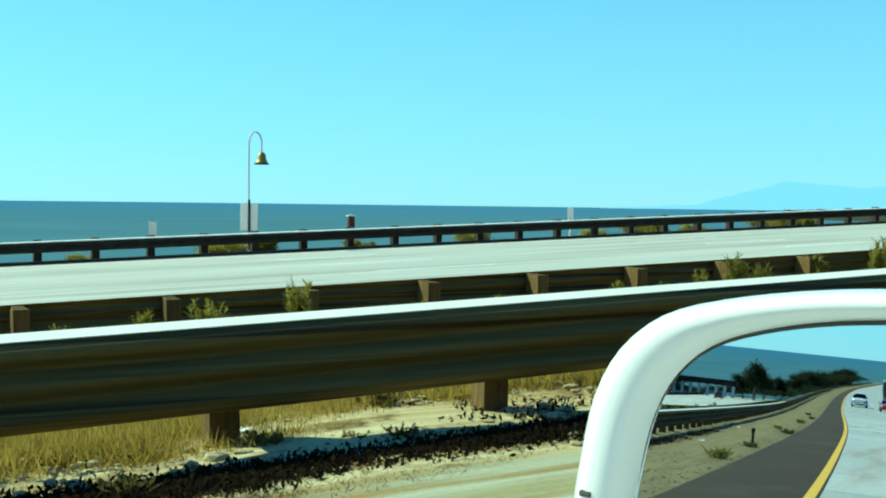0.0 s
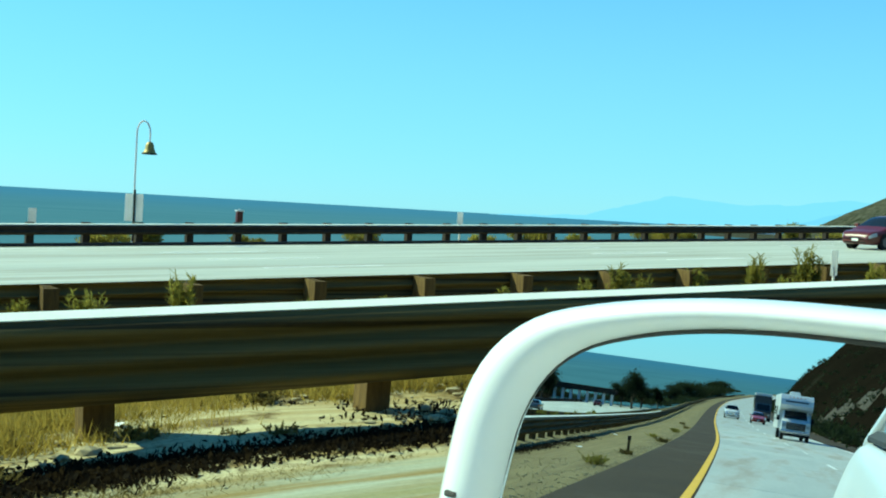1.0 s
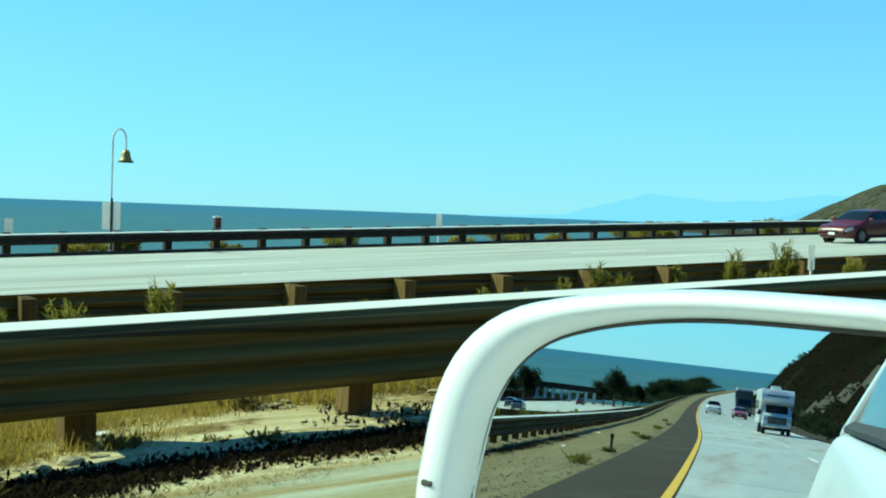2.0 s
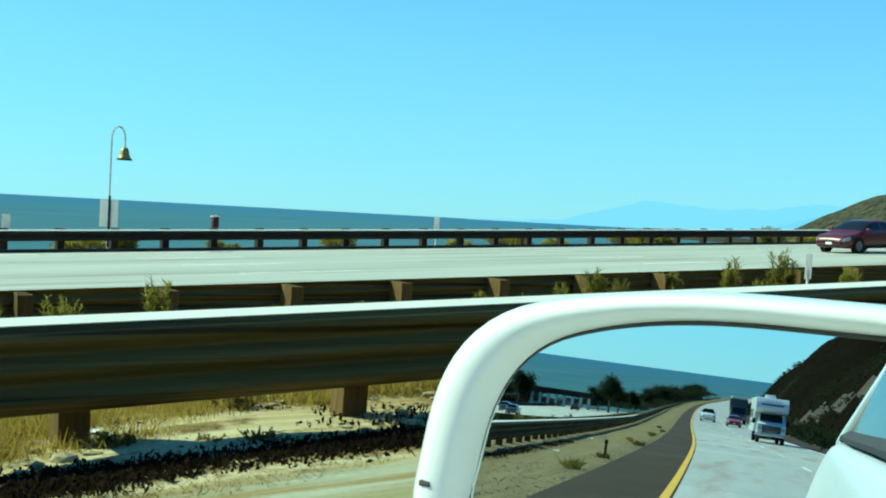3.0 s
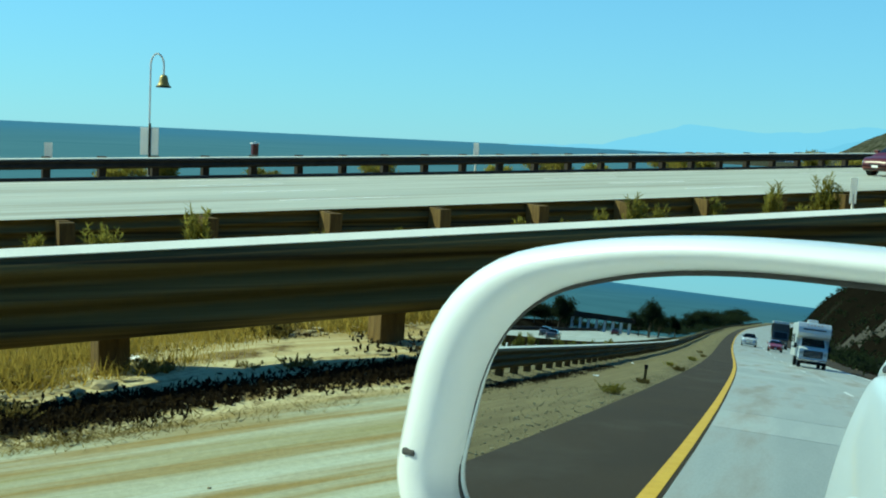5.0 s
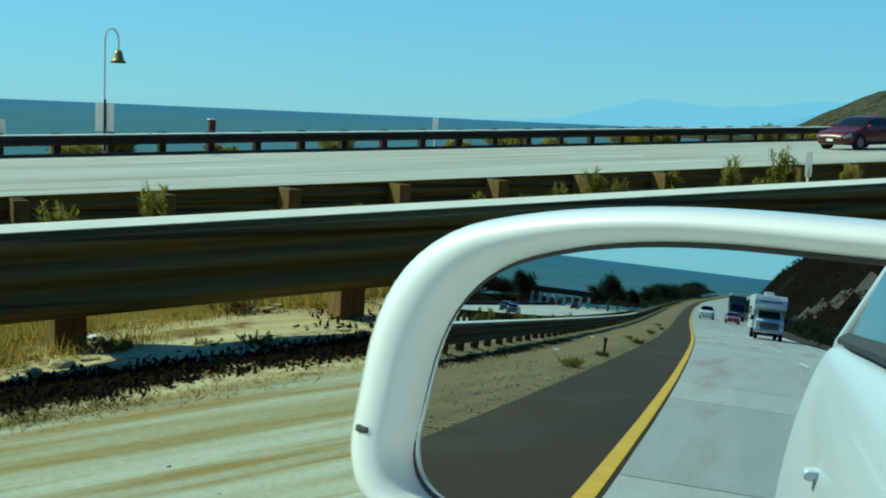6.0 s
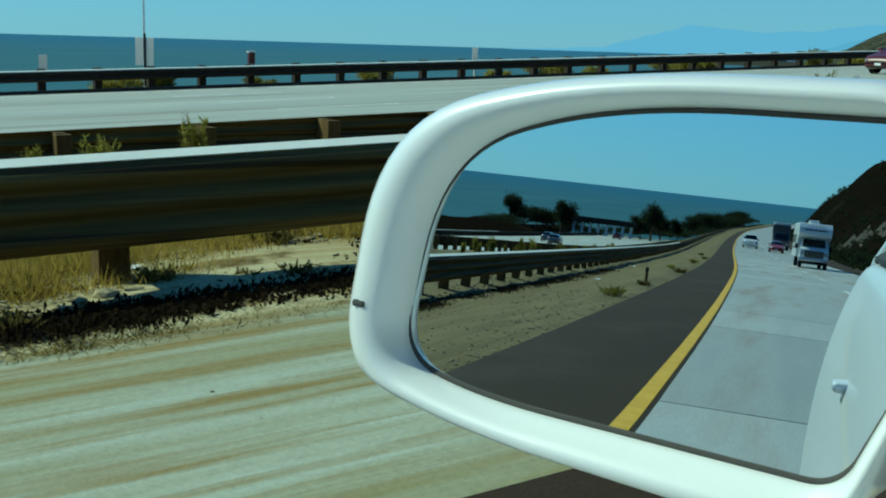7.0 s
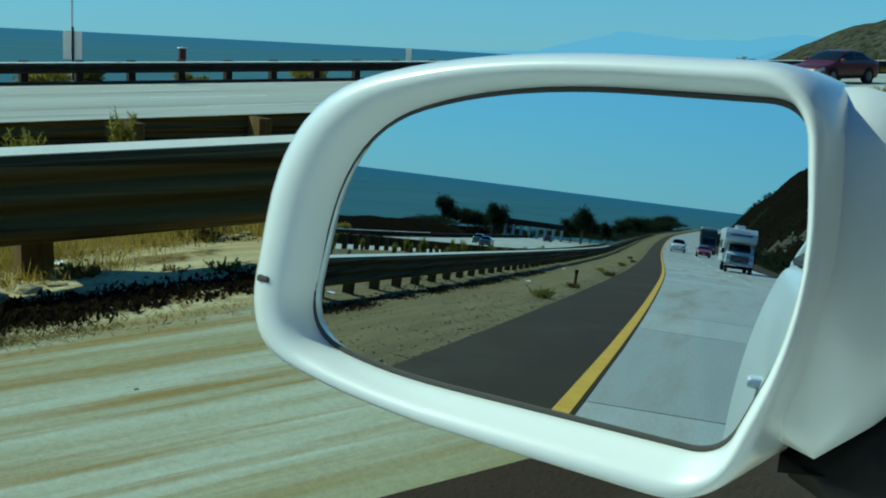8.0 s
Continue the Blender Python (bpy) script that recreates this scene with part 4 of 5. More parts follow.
        bm = box(bmesh.new(), -hw * 0.5, hl - 0.02, nose * 0.62, hw * 0.5, hl + 0.03, nose * 0.92, 0.02)
        part("grille_frame", bm, CHROME, car, "chrome grille")
    return car


def stand(car, s, y, lift, heading):
    """Put a vehicle on the road at s across and y along; heading 0 goes up the road, 180 down it."""
    slope = math.degrees(math.atan(float(level(s, y + 1) - level(s, y - 1)) / 2))
    turn = math.degrees(math.atan2(-float(bend(y + 2) - bend(y - 2)), 4))
    car.matrix_basis = pose(s + float(bend(y)), y, float(level(s, y)) + lift, slope, 0, turn) @ pose(0, 0, 0, 0, 0, heading)
    return car


sedan = vehicle("sedan", "glossy white four-door sedan with dark windows, on the far carriageway", WHITE_CAR, 4.75, 1.82, 1.0, 1.48, 0.84, (1.45, 0.35, -0.7, -2.0), 1.10)
stand(sedan, -25.6, 43.5, far_level(-25.6) + 0.035, 180)
pickup = vehicle("pickup_truck", "dark maroon crew-cab pickup with chrome bumper on pale concrete", DARK_RED, 5.6, 1.95, 1.15, 1.82, 1.08, (1.15, 0.55, -0.75, -0.95), 1.12, "pickup", True)
stand(pickup, -25.6, 51.0, far_level(-25.6) + 0.035, 180)
red_sedan = vehicle("sedan", "dark red sedan with tinted windows, on the far carriageway", RED_CAR, 4.5, 1.76, 0.97, 1.46, 0.82, (1.1, 0.2, -0.95, -1.6), 1.02)
stand(red_sedan, -31.6, 44.7, far_level(-31.6) + 0.035, 180)
suv = vehicle("suv", "dark maroon sport utility car on the far carriageway", DARK_RED, 4.7, 1.86, 1.08, 1.74, 0.98, (1.15, 0.45, -1.85, -2.15), 1.06, "suv")
stand(suv, -29.4, 53.5, far_level(-29.4) + 0.035, 180)
coupe = vehicle("sedan", "white sedan following other cars on the far carriageway", WHITE_CAR, 4.6, 1.8, 0.96, 1.44, 0.79, (1.4, 0.35, -0.9, -1.95), 1.02)
stand(coupe, -25.6, 60.5, far_level(-25.6) + 0.035, 180)

# Traffic behind, seen in the mirror.
truck = vehicle("pickup_truck", "white pickup truck in the inner lane behind", WHITE_CAR, 5.4, 1.92, 1.12, 1.8, 1.04, (1.1, 0.5, -0.8, -1.0), 1.1, "pickup", True)
stand(truck, 0.9, -162.0, 0.0, 0)
follower = vehicle("sedan", "dark grey sedan in the inner lane behind", GREY_CAR, 4.5, 1.76, 0.96, 1.46, 0.82, (1.1, 0.2, -0.95, -1.65), 1.0)
stand(follower, 1.1, -192.0, 0.0, 0)
red_car = vehicle("sedan", "small red car in the outer lane behind", RED_BRIGHT, 4.2, 1.72, 0.95, 1.45, 0.82, (1.05, 0.2, -0.95, -1.55), 1.0)
stand(red_car, 4.0, -150.0, 0.0, 0)


def motorhome():
    """Cab-over motorhome on a truck chassis, facing +y."""
    rv = thing("motorhome", "white cab-over motorhome with dark windscreen in the outer lane", "motorhome")
    bm = box(bmesh.new(), -1.17, -4.3, 0.75, 1.17, 1.35, 3.28, 0.08)
    part("coach_body", bm, RV_WHITE, rv)
    bm = bmesh.new()
    prof = [(1.3, 2.12), (2.0, 2.16), (2.45, 2.32), (2.58, 2.55), (2.46, 2.95), (2.1, 3.26), (1.3, 3.3)]
    loft(bm, [[(x, y, z) for y, z in prof] for x in (-1.15, -1.1, 1.1, 1.15)])
    bmesh.ops.recalc_face_normals(bm, faces=bm.faces)
    part("overcab", bm, RV_WHITE, rv, smooth=False)
    bm = bmesh.new()
    prof = [(1.3, 0.55), (3.45, 0.55), (3.5, 1.05), (3.40, 1.36), (2.6, 1.52), (1.98, 2.14), (1.3, 2.14)]
    loft(bm, [[(x * (1 if z < 1.6 else 0.9), y, z) for y, z in prof] for x in (-0.98, -0.9, 0.9, 0.98)])
    bmesh.ops.recalc_face_normals(bm, faces=bm.faces)
    part("cab", bm, RV_WHITE, rv)
    part("windscreen", quad_on(((0.86, 2.6, 1.54), (-0.86, 2.6, 1.54), (-0.82, 2.0, 2.12), (0.82, 2.0, 2.12)), 0.03, 0.97, 0.04, 0.98, 0.02), TINT, rv, "dark glass")
    bm = box(bmesh.new(), -0.66, 3.42, 0.78, 0.66, 3.53, 1.28, 0.02)
    part("grille", bm, BLACK_PLASTIC, rv, "dark grille")
    for z in (0.88, 1.02, 1.16):
        bm = box(bmesh.new(), -0.6, 3.52, z - 0.014, 0.6, 3.545, z + 0.014, 0.004)
        part("grille_bar", bm, CHROME, rv, "chrome bar")
    bm = box(bmesh.new(), -1.0, 3.4, 0.5, 1.0, 3.62, 0.7, 0.04)
    part("bumper", bm, CHROME, rv, "chrome bumper")
    bm = box(bmesh.new(), -0.95, 3.3, 0.3, 0.95, 3.45, 0.5, 0.03)
    part("air_dam", bm, BLACK_PLASTIC, rv, "dark air dam")
    for sx in (-1, 1):
        bm = box(bmesh.new(), sx * 0.79 - 0.15, 3.38, 0.96, sx * 0.79 + 0.15, 3.52, 1.2, 0.03)
        part("headlight", bm, LAMP_GLASS, rv)
        bm = box(bmesh.new(), sx * 1.2 - 0.11, 2.0, 1.35, sx * 1.2 + 0.11, 2.12, 1.72, 0.03)
        part("door_mirror", bm, BLACK_PLASTIC, rv, "black mirror")
        bm = tube(bmesh.new(), (sx * 0.95, 2.1, 1.5), (sx * 1.15, 2.06, 1.52), 0.02, 0.02, 6)
        part("mirror_stay", bm, BLACK_PLASTIC, rv)
        for y in (2.75, -2.4):
            wheel_parts(rv, sx * 1.0, y, 0.39, 0.24, sx)
        part("cab_window", quad_on(((sx * 0.97, 1.4, 1.56), (sx * 0.97, 2.4, 1.56), (sx * 0.885, 2.0, 2.08), (sx * 0.885, 1.4, 2.08)), 0.03, 0.95, 0.02, 0.95, sx * 0.01), TINT, rv, "dark glass")
        for y0, y1 in ((-3.6, -2.4), (-1.5, -0.2)):
            bm = box(bmesh.new(), sx * 1.172 - 0.012, y0, 1.75, sx * 1.172 + 0.012, y1, 2.4, 0.01)
            part("side_window", bm, TINT, rv, "dark glass")
        bm = box(bmesh.new(), sx * 1.172 - 0.008, -4.2, 1.38, sx * 1.172 + 0.008, 1.3, 1.5, 0.004)
        part("stripe", bm, PANEL_BLUE, rv, "dark stripe")
    bm = box(bmesh.new(), -0.36, -1.4, 3.27, 0.36, -0.4, 3.58, 0.08)
    part("air_conditioner", bm, RV_WHITE, rv, "white roof unit")
    bm = box(bmesh.new(), -0.3, 0.4, 3.26, 0.3, 1.0, 3.4, 0.04)
    part("roof_vent", bm, RV_WHITE, rv)
    bm = box(bmesh.new(), -0.8, 2.3, 2.74, 0.8, 2.545, 2.84, 0.01)
    part("lettering_bar", bm, PANEL_BLUE, rv, "dark bar of unreadable lettering")
    for x in (-0.5, -0.25, 0, 0.25, 0.5):
        bm = box(bmesh.new(), x - 0.05, 2.1, 3.08, x + 0.05, 2.34, 3.14, 0.01)
        part("marker_light", bm, AMBER, rv, "amber light")
    return rv


stand(motorhome(), 4.3, -90.0, 0.0, 0)


def box_truck():
    t = thing("box_truck", "dark truck with a white box roof in the outer lane behind", "truck")
    bm = box(bmesh.new(), -1.2, -5.5, 0.9, 1.2, 1.0, 3.6, 0.05)
    part("cargo_box", bm, GREY_CAR, t)
    bm = box(bmesh.new(), -1.15, -5.3, 3.6, 1.15, 0.9, 3.95, 0.1)
    part("cargo_roof", bm, RV_WHITE, t, "white roof")
    bm = bmesh.new()
    loft(bm, [[(x, y, z) for y, z in ((1.05, 0.5), (3.0, 0.5), (3.05, 1.3), (2.5, 1.5), (2.2, 2.5), (1.05, 2.55))] for x in (-1.1, 1.1)])
    bmesh.ops.recalc_face_normals(bm, faces=bm.faces)
    part("cab", bm, GREY_CAR, t)
    part("windscreen", quad_on(((1.0, 2.5, 1.5), (-1.0, 2.5, 1.5), (-1.0, 2.2, 2.48), (1.0, 2.2, 2.48)), 0.05, 0.95, 0.05, 0.9, 0.02), TINT, t, "dark glass")
    for sx in (-1, 1):
        for y in (2.0, -3.6):
            wheel_parts(t, sx * 1.12, y, 0.48, 0.28, sx)
        bm = box(bmesh.new(), sx * 0.8 - 0.15, 2.95, 0.8, sx * 0.8 + 0.15, 3.06, 1.0, 0.02)
        part("headlight", bm, LAMP_GLASS, t)
    return t


stand(box_truck(), 5.3, -176.0, 0.0, 0)
for s, y, paint, text in ((-27.6, -172, GREY_CAR, "dark grey car going away down the far carriageway"), (-31.4, -188, GREY_CAR, "dark car going away down the far carriageway"),
                          (-31.4, -290, RED_CAR, "dark red car far down the other carriageway")):
    v = vehicle("sedan", text, paint, 4.5, 1.78, 1.0, 1.6, 0.9, (1.1, 0.3, -1.3, -1.8), 1.04)
    stand(v, s, y, far_level(s) + 0.035, 180)


# ---- plants and roadside things ----
def blade(bm, base, tip, w, rng):
    side = Vector((rng.uniform(-1, 1), rng.uniform(-1, 1), 0))
    side = side.normalized() * w if side.length > 0.01 else Vector((w, 0, 0))
    mid = (base + tip) / 2 + Vector((rng.uniform(-1, 1), rng.uniform(-1, 1), 0.3)) * w * 2
    a, b, c, d, e = (bm.verts.new(p) for p in (base - side, base + side, mid + side * 0.8, mid - side * 0.8, tip))
    bm.faces.new((a, b, c, d))
    bm.faces.new((d, c, e))


def leaf_quads(verts, faces, centre, spread, n, size, rng):
    """n small leaf cards round a centre, into plain lists."""
    for _ in range(n):
        p = Vector((rng.gauss(0, spread[0]), rng.gauss(0, spread[1]), rng.gauss(0, spread[2]))) + centre
        q = Euler((rng.uniform(0, 6.3), rng.uniform(0, 6.3), rng.uniform(0, 6.3))).to_matrix()
        k = len(verts)
        s = size * rng.uniform(0.6, 1.4)
        for a, b in ((-1, 0), (0, -0.45), (1, 0), (0, 0.45)):
            verts.append(p + q @ Vector((a * s, b * s, 0)))
        faces.append((k, k + 1, k + 2, k + 3))


def cards(name, verts, faces, material):
    me = bpy.data.meshes.new(name)
    me.from_pydata([tuple(v) for v in verts], [], faces)
    me.materials.append(material)
    return me


rng = random.Random(7)

# Dry grass of the median, uncountable.
bm_v, bm_f = [], []
for _ in range(34000):
    y = rng.uniform(-1.5, 24) if rng.random() < 0.8 else rng.uniform(24, 42)
    s = rng.uniform(-8.4, -6.6) if rng.random() < 0.88 else rng.uniform(-14.2, -8.5)
    if noise.noise(Vector((s * 0.9, y * 0.35, 1))) + 0.3 * noise.noise(Vector((s * 3, y * 1.4, 5))) < -0.24 + 0.26 * (s > -7.0):
        continue
    x = s + float(bend(y))
    z = float(across(s)) + float(level(s, y)) - 0.02
    h = rng.uniform(0.05, 0.20)
    for _ in range(9):
        a = rng.uniform(0, 6.28)
        w = rng.uniform(0.003, 0.008)
        lean = Vector((rng.gauss(0, 0.5), rng.gauss(0, 0.6), 1)).normalized() * h
        base = Vector((x + rng.gauss(0, 0.08), y + rng.gauss(0, 0.1), z))
        k = len(bm_v)
        bm_v += [base + Vector((math.cos(a), math.sin(a), 0)) * w, base - Vector((math.cos(a), math.sin(a), 0)) * w, base + lean]
        bm_f.append((k, k + 1, k + 2))
tagged(new("dry_grass", cards("dry_grass", bm_v, bm_f, DRY_GRASS)), "straw-yellow dry grass under the median barrier", "grass", kind="stuff")


def weed_mesh(name, h, n, material, seed, spread=0.7):
    r = random.Random(seed)
    bm = bmesh.new()
    for _ in range(n):
        base = Vector((r.gauss(0, 0.07 * h * spread), r.gauss(0, 0.1 * h * spread), -0.03))
        top = base + Vector((r.gauss(0, 0.09 * h * spread), r.gauss(0, 0.11 * h * spread), h * r.uniform(0.5, 1.0)))
        blade(bm, base, top, 0.005 + 0.005 * h, r)
        for k in range(34):
            p = base.lerp(top, r.uniform(0.3, 1.0))
            q = p + Vector((r.gauss(0, 0.06 * h), r.gauss(0, 0.07 * h), r.uniform(0.02, 0.12 * h)))
            blade(bm, p, q, 0.006 + 0.008 * h, r)
    return data_of(bm, name, material)


TALL = [weed_mesh("weed", h, n, WEED, k) for k, (h, n) in enumerate(((0.9, 30), (1.15, 36), (0.7, 26), (1.35, 40)))]
LOW = [weed_mesh("weed", h, n, m, 20 + k, 5.0) for k, (h, n, m) in enumerate(((0.22, 44, WEED), (0.26, 50, DEAD_WEED), (0.18, 44, DEAD_WEED)))]


def weed(me, s, y, scale=1.0, label="spindly green roadside weed in the dirt median"):
    z = float(across(s)) + float(level(s, y))
    ob = new("weed", me)
    ob.matrix_basis = Matrix.Translation((s + float(bend(y)), y, z)) @ pose(0, 0, 0, 0, 0, rng.uniform(0, 360)) @ Matrix.Diagonal((scale, scale, scale, 1))
    return tagged(ob, label, "weed", "weeds of the median")


for y in (3.4, 4.6, 6.6, 8.4, 11.4, 13.2, 15.3, 18.8, 19.6, 23.5, 26.6, 28.0, 31.5):
    weed(rng.choice(TALL), rng.uniform(-15.0, -14.4), y + rng.uniform(-0.5, 0.5), rng.uniform(0.5, 0.85))
for k in range(22):
    weed(rng.choice(TALL), rng.uniform(-15.0, -13.8), 2.5 + k * 1.45 + rng.uniform(-0.7, 0.7), rng.uniform(0.35, 0.75))
for _ in range(80):
    weed(rng.choice(TALL), rng.uniform(-15.2, -12.0), rng.uniform(-130, -8), rng.uniform(0.4, 0.8))
for _ in range(24):
    weed(rng.choice(LOW), rng.uniform(-9.5, -7.2), rng.uniform(-4, 22), rng.uniform(0.7, 1.1), "low dry tuft of weeds beneath the barrier")
for _ in range(34):
    weed(rng.choice(LOW[1:]), rng.uniform(-6.6, -5.8), rng.uniform(-20, 14), rng.uniform(0.3, 0.6), "low brown dead weed along the barrier's foot")
for s, y in ((-3.2, -23), (-3.15, -29), (-3.0, -42), (-3.7, -47), (-3.3, -60), (-3.1, -74), (-3.6, -88)):
    weed(rng.choice(LOW), s, y, rng.uniform(0.8, 1.3), "low weed growing at the edge of the asphalt shoulder")


def bush_mesh(name, w, h, n, material, seed):
    r = random.Random(seed)
    v, f = [], []
    for _ in range(9):
        c = Vector((r.uniform(-0.5, 0.5) * w, r.uniform(-0.6, 0.6) * w, h * r.uniform(0.25, 0.75)))
        leaf_quads(v, f, c, (w * 0.13, w * 0.15, h * 0.10), n // 2, 0.06 + 0.02 * h, r)
    bm = bmesh.new()
    for k in range(7):
        tip = Vector((r.uniform(-0.4, 0.4) * w, r.uniform(-0.5, 0.5) * w, h * r.uniform(0.5, 0.8)))
        tube(bm, (0, 0, -0.2), tip, 0.04, 0.012, 5)
    stems = data_of(bm, "stems", BARK)
    return cards(name, v, f, material), stems


BUSHES = [bush_mesh("foliage", w, h, n, m, 40 + k) for k, (w, h, n, m) in enumerate(((1.6, 1.5, 700, BRUSH), (2.2, 1.9, 900, BRUSH), (1.3, 1.1, 600, WEED), (1.8, 2.4, 900, WEED)))]


def bush(s, y, k, scale, dz=0.0):
    x = s + float(bend(y))
    b = thing("bush", "yellow-green coastal shrub behind the sea-side guardrail", "bush", "shrubs above the beach")
    b.matrix_basis = Matrix.Translation((x, y, float(land(np.array(x), np.array(y))) + dz)) @ pose(0, 0, 0, 0, 0, rng.uniform(0, 360)) @ Matrix.Diagonal((scale, scale, scale, 1))
    for name, me in zip(("foliage", "stems"), BUSHES[k]):
        piece(name, me, b, Matrix.Identity(4))
    return b


for y, k, sc in ((8.2, 0, 0.5), (13.5, 1, 0.55), (14.8, 3, 0.45), (19.0, 2, 0.6), (24.0, 1, 0.5), (31.0, 0, 0.55), (33.0, 1, 0.6), (36.5, 2, 0.7), (41, 1, 0.62), (44, 0, 0.7), (52, 3, 0.55), (57, 1, 0.7), (66, 0, 0.8), (74, 1, 0.8)):
    bush(rng.uniform(-43.2, -42.3), y, k, sc)
for _ in range(26):
    bush(rng.uniform(-60, -42.6), rng.uniform(-160, -10), rng.randrange(4), rng.uniform(0.8, 1.5))


def tree(x, y, h, w, seed, label):
    r = random.Random(seed)
    z = float(land(np.array(x), np.array(y)))
    t = thing("tree", label, "tree", "dark trees by the shore", at=(x, y, z - 0.2))
    bm = bmesh.new()
    lean = Vector((r.gauss(0, 0.05), r.gauss(0, 0.05), 0)) * h
    tube(bm, (0, 0, 0), lean * 0.5 + Vector((0, 0, h * 0.4)), h * 0.035, h * 0.024, 7)
    fork = lean * 0.5 + Vector((0, 0, h * 0.4))
    v, f = [], []
    for k in range(11):
        a = r.uniform(0, 6.28)
        tip = Vector((math.cos(a) * w * r.uniform(0.15, 0.5), math.sin(a) * w * r.uniform(0.15, 0.5), h * r.uniform(0.5, 0.95))) + lean
        tube(bm, fork * r.uniform(0.7, 1.0), tip, h * 0.016, h * 0.005, 5)
        leaf_quads(v, f, tip, (w * 0.15, w * 0.15, h * 0.085), 330, 0.035 * h ** 0.6 + 0.12, r)
    part("trunk", bm, BARK, t)
    ob = new("crown", cards("crown", v, f, LEAF))
    ob.parent = t
    return t


for i, (az, d, h, w) in enumerate(((14.2, 300, 7.5, 4.6), (13.5, 310, 5.5, 5), (12.9, 300, 6, 6), (12.3, 320, 6, 6), (11.7, 300, 9.2, 5), (11.3, 330, 6, 4), (7.75, 330, 6.5, 5), (7.25, 320, 10.5, 5.6), (6.8, 340, 7.5, 6),
                                   (6.0, 350, 6.5, 3.4), (5.4, 420, 7, 7), (4.9, 450, 8.5, 9), (4.4, 450, 9, 10), (3.9, 470, 8.5, 10), (3.5, 480, 8, 8), (3.0, 500, 7.5, 7))):
    a = radians(az)
    tree(-math.sin(a) * d, -math.cos(a) * d, h * 0.95, w * 0.95, 100 + i, "dark spreading tree near the shore behind" if i % 2 else "dark rounded tree beside the road behind")
for i, (az, d, h, w) in enumerate(((15.0, 300, 2.6, 9), (13.4, 325, 3.0, 11), (12.0, 330, 3.4, 11), (10.9, 345, 2.4, 8), (7.9, 350, 3.0, 9), (7.2, 345, 4.0, 11), (6.3, 360, 3.2, 10), (5.4, 430, 3.0, 10), (4.4, 460, 4.5, 16), (3.4, 480, 4.2, 14), (14.6, 340, 3.4, 12), (11.4, 350, 3.4, 12), (9.9, 350, 2.2, 10), (8.6, 350, 2.6, 11), (5.9, 380, 3.6, 12), (5.0, 440, 3.6, 13), (3.9, 470, 4.4, 14), (2.9, 490, 4.0, 12))):
    a = radians(az)
    tree(-math.sin(a) * d, -math.cos(a) * d, h, w, 200 + i, "low dark thicket of shore trees behind the road")


def overpass():
    """Low bridge on pale columns, behind."""
    o = thing("overpass", "dark bridge deck on pale concrete columns near the shore", "bridge", at=(-54.5, -324, -15.0))
    bm = box(bmesh.new(), -9, -3, 4.6, 9, 4, 5.7, 0.1)
    part("deck", bm, DARK_STEEL, o, "dark weathered deck")
    bm = box(bmesh.new(), -9, 3.7, 5.7, 9, 4.0, 6.2, 0.03)
    part("parapet", bm, DARK_STEEL, o)
    for k in range(8):
        x = -8.0 + k * 2.3
        bm = box(bmesh.new(), x - 0.35, 2.4, -2.0, x + 0.35, 3.3, 4.6, 0.08)
        part("column", bm, POST_WHITE, o, "white concrete column")
    return o


overpass()


def marker_post(s, y, tall=1.0, label="white paddle-shaped road marker behind the guardrail"):
    """White paddle marker on a stake."""
    x = s + float(bend(y))
    z = float(level(s, y)) + float(across(s))
    m = thing("marker_post", label, "road marker", "road markers", at=(x, y, z))
    m.scale = (tall, tall, tall)
    bm = box(bmesh.new(), -0.02, -0.035, -0.2, 0.02, 0.035, 1.0, 0.006)
    part("stake", bm, POST_WHITE, m)
    bm = box(bmesh.new(), -0.006, -0.14, 0.75, 0.006, 0.14, 1.45, 0.003)
    part("paddle", bm, PADDLE, m, "white reflective paddle")
    return m


for y in (10.3, 28.3, 58.0, -30, -70):
    marker_post(-41.2, y)
marker_post(-14.6, 19.0, 0.72, "white road marker standing in the dirt median")


def shoulder_stake(s, y):
    """A short dark stake at the shoulder's edge."""
    z = float(across(s)) + float(level(s, y))
    k = thing("stake", "short dark stake at the edge of the asphalt shoulder", "stake", at=(s + float(bend(y)), y, z))
    bm = box(bmesh.new(), -0.035, -0.03, -0.2, 0.035, 0.03, 0.40, 0.008)
    part("shaft", bm, TIMBER, k)
    bm = box(bmesh.new(), -0.045, -0.038, 0.34, 0.045, 0.038, 0.45, 0.01)
    part("cap", bm, DARK_STEEL, k, "dark cap")
    return k


shoulder_stake(-3.2, -30.0)


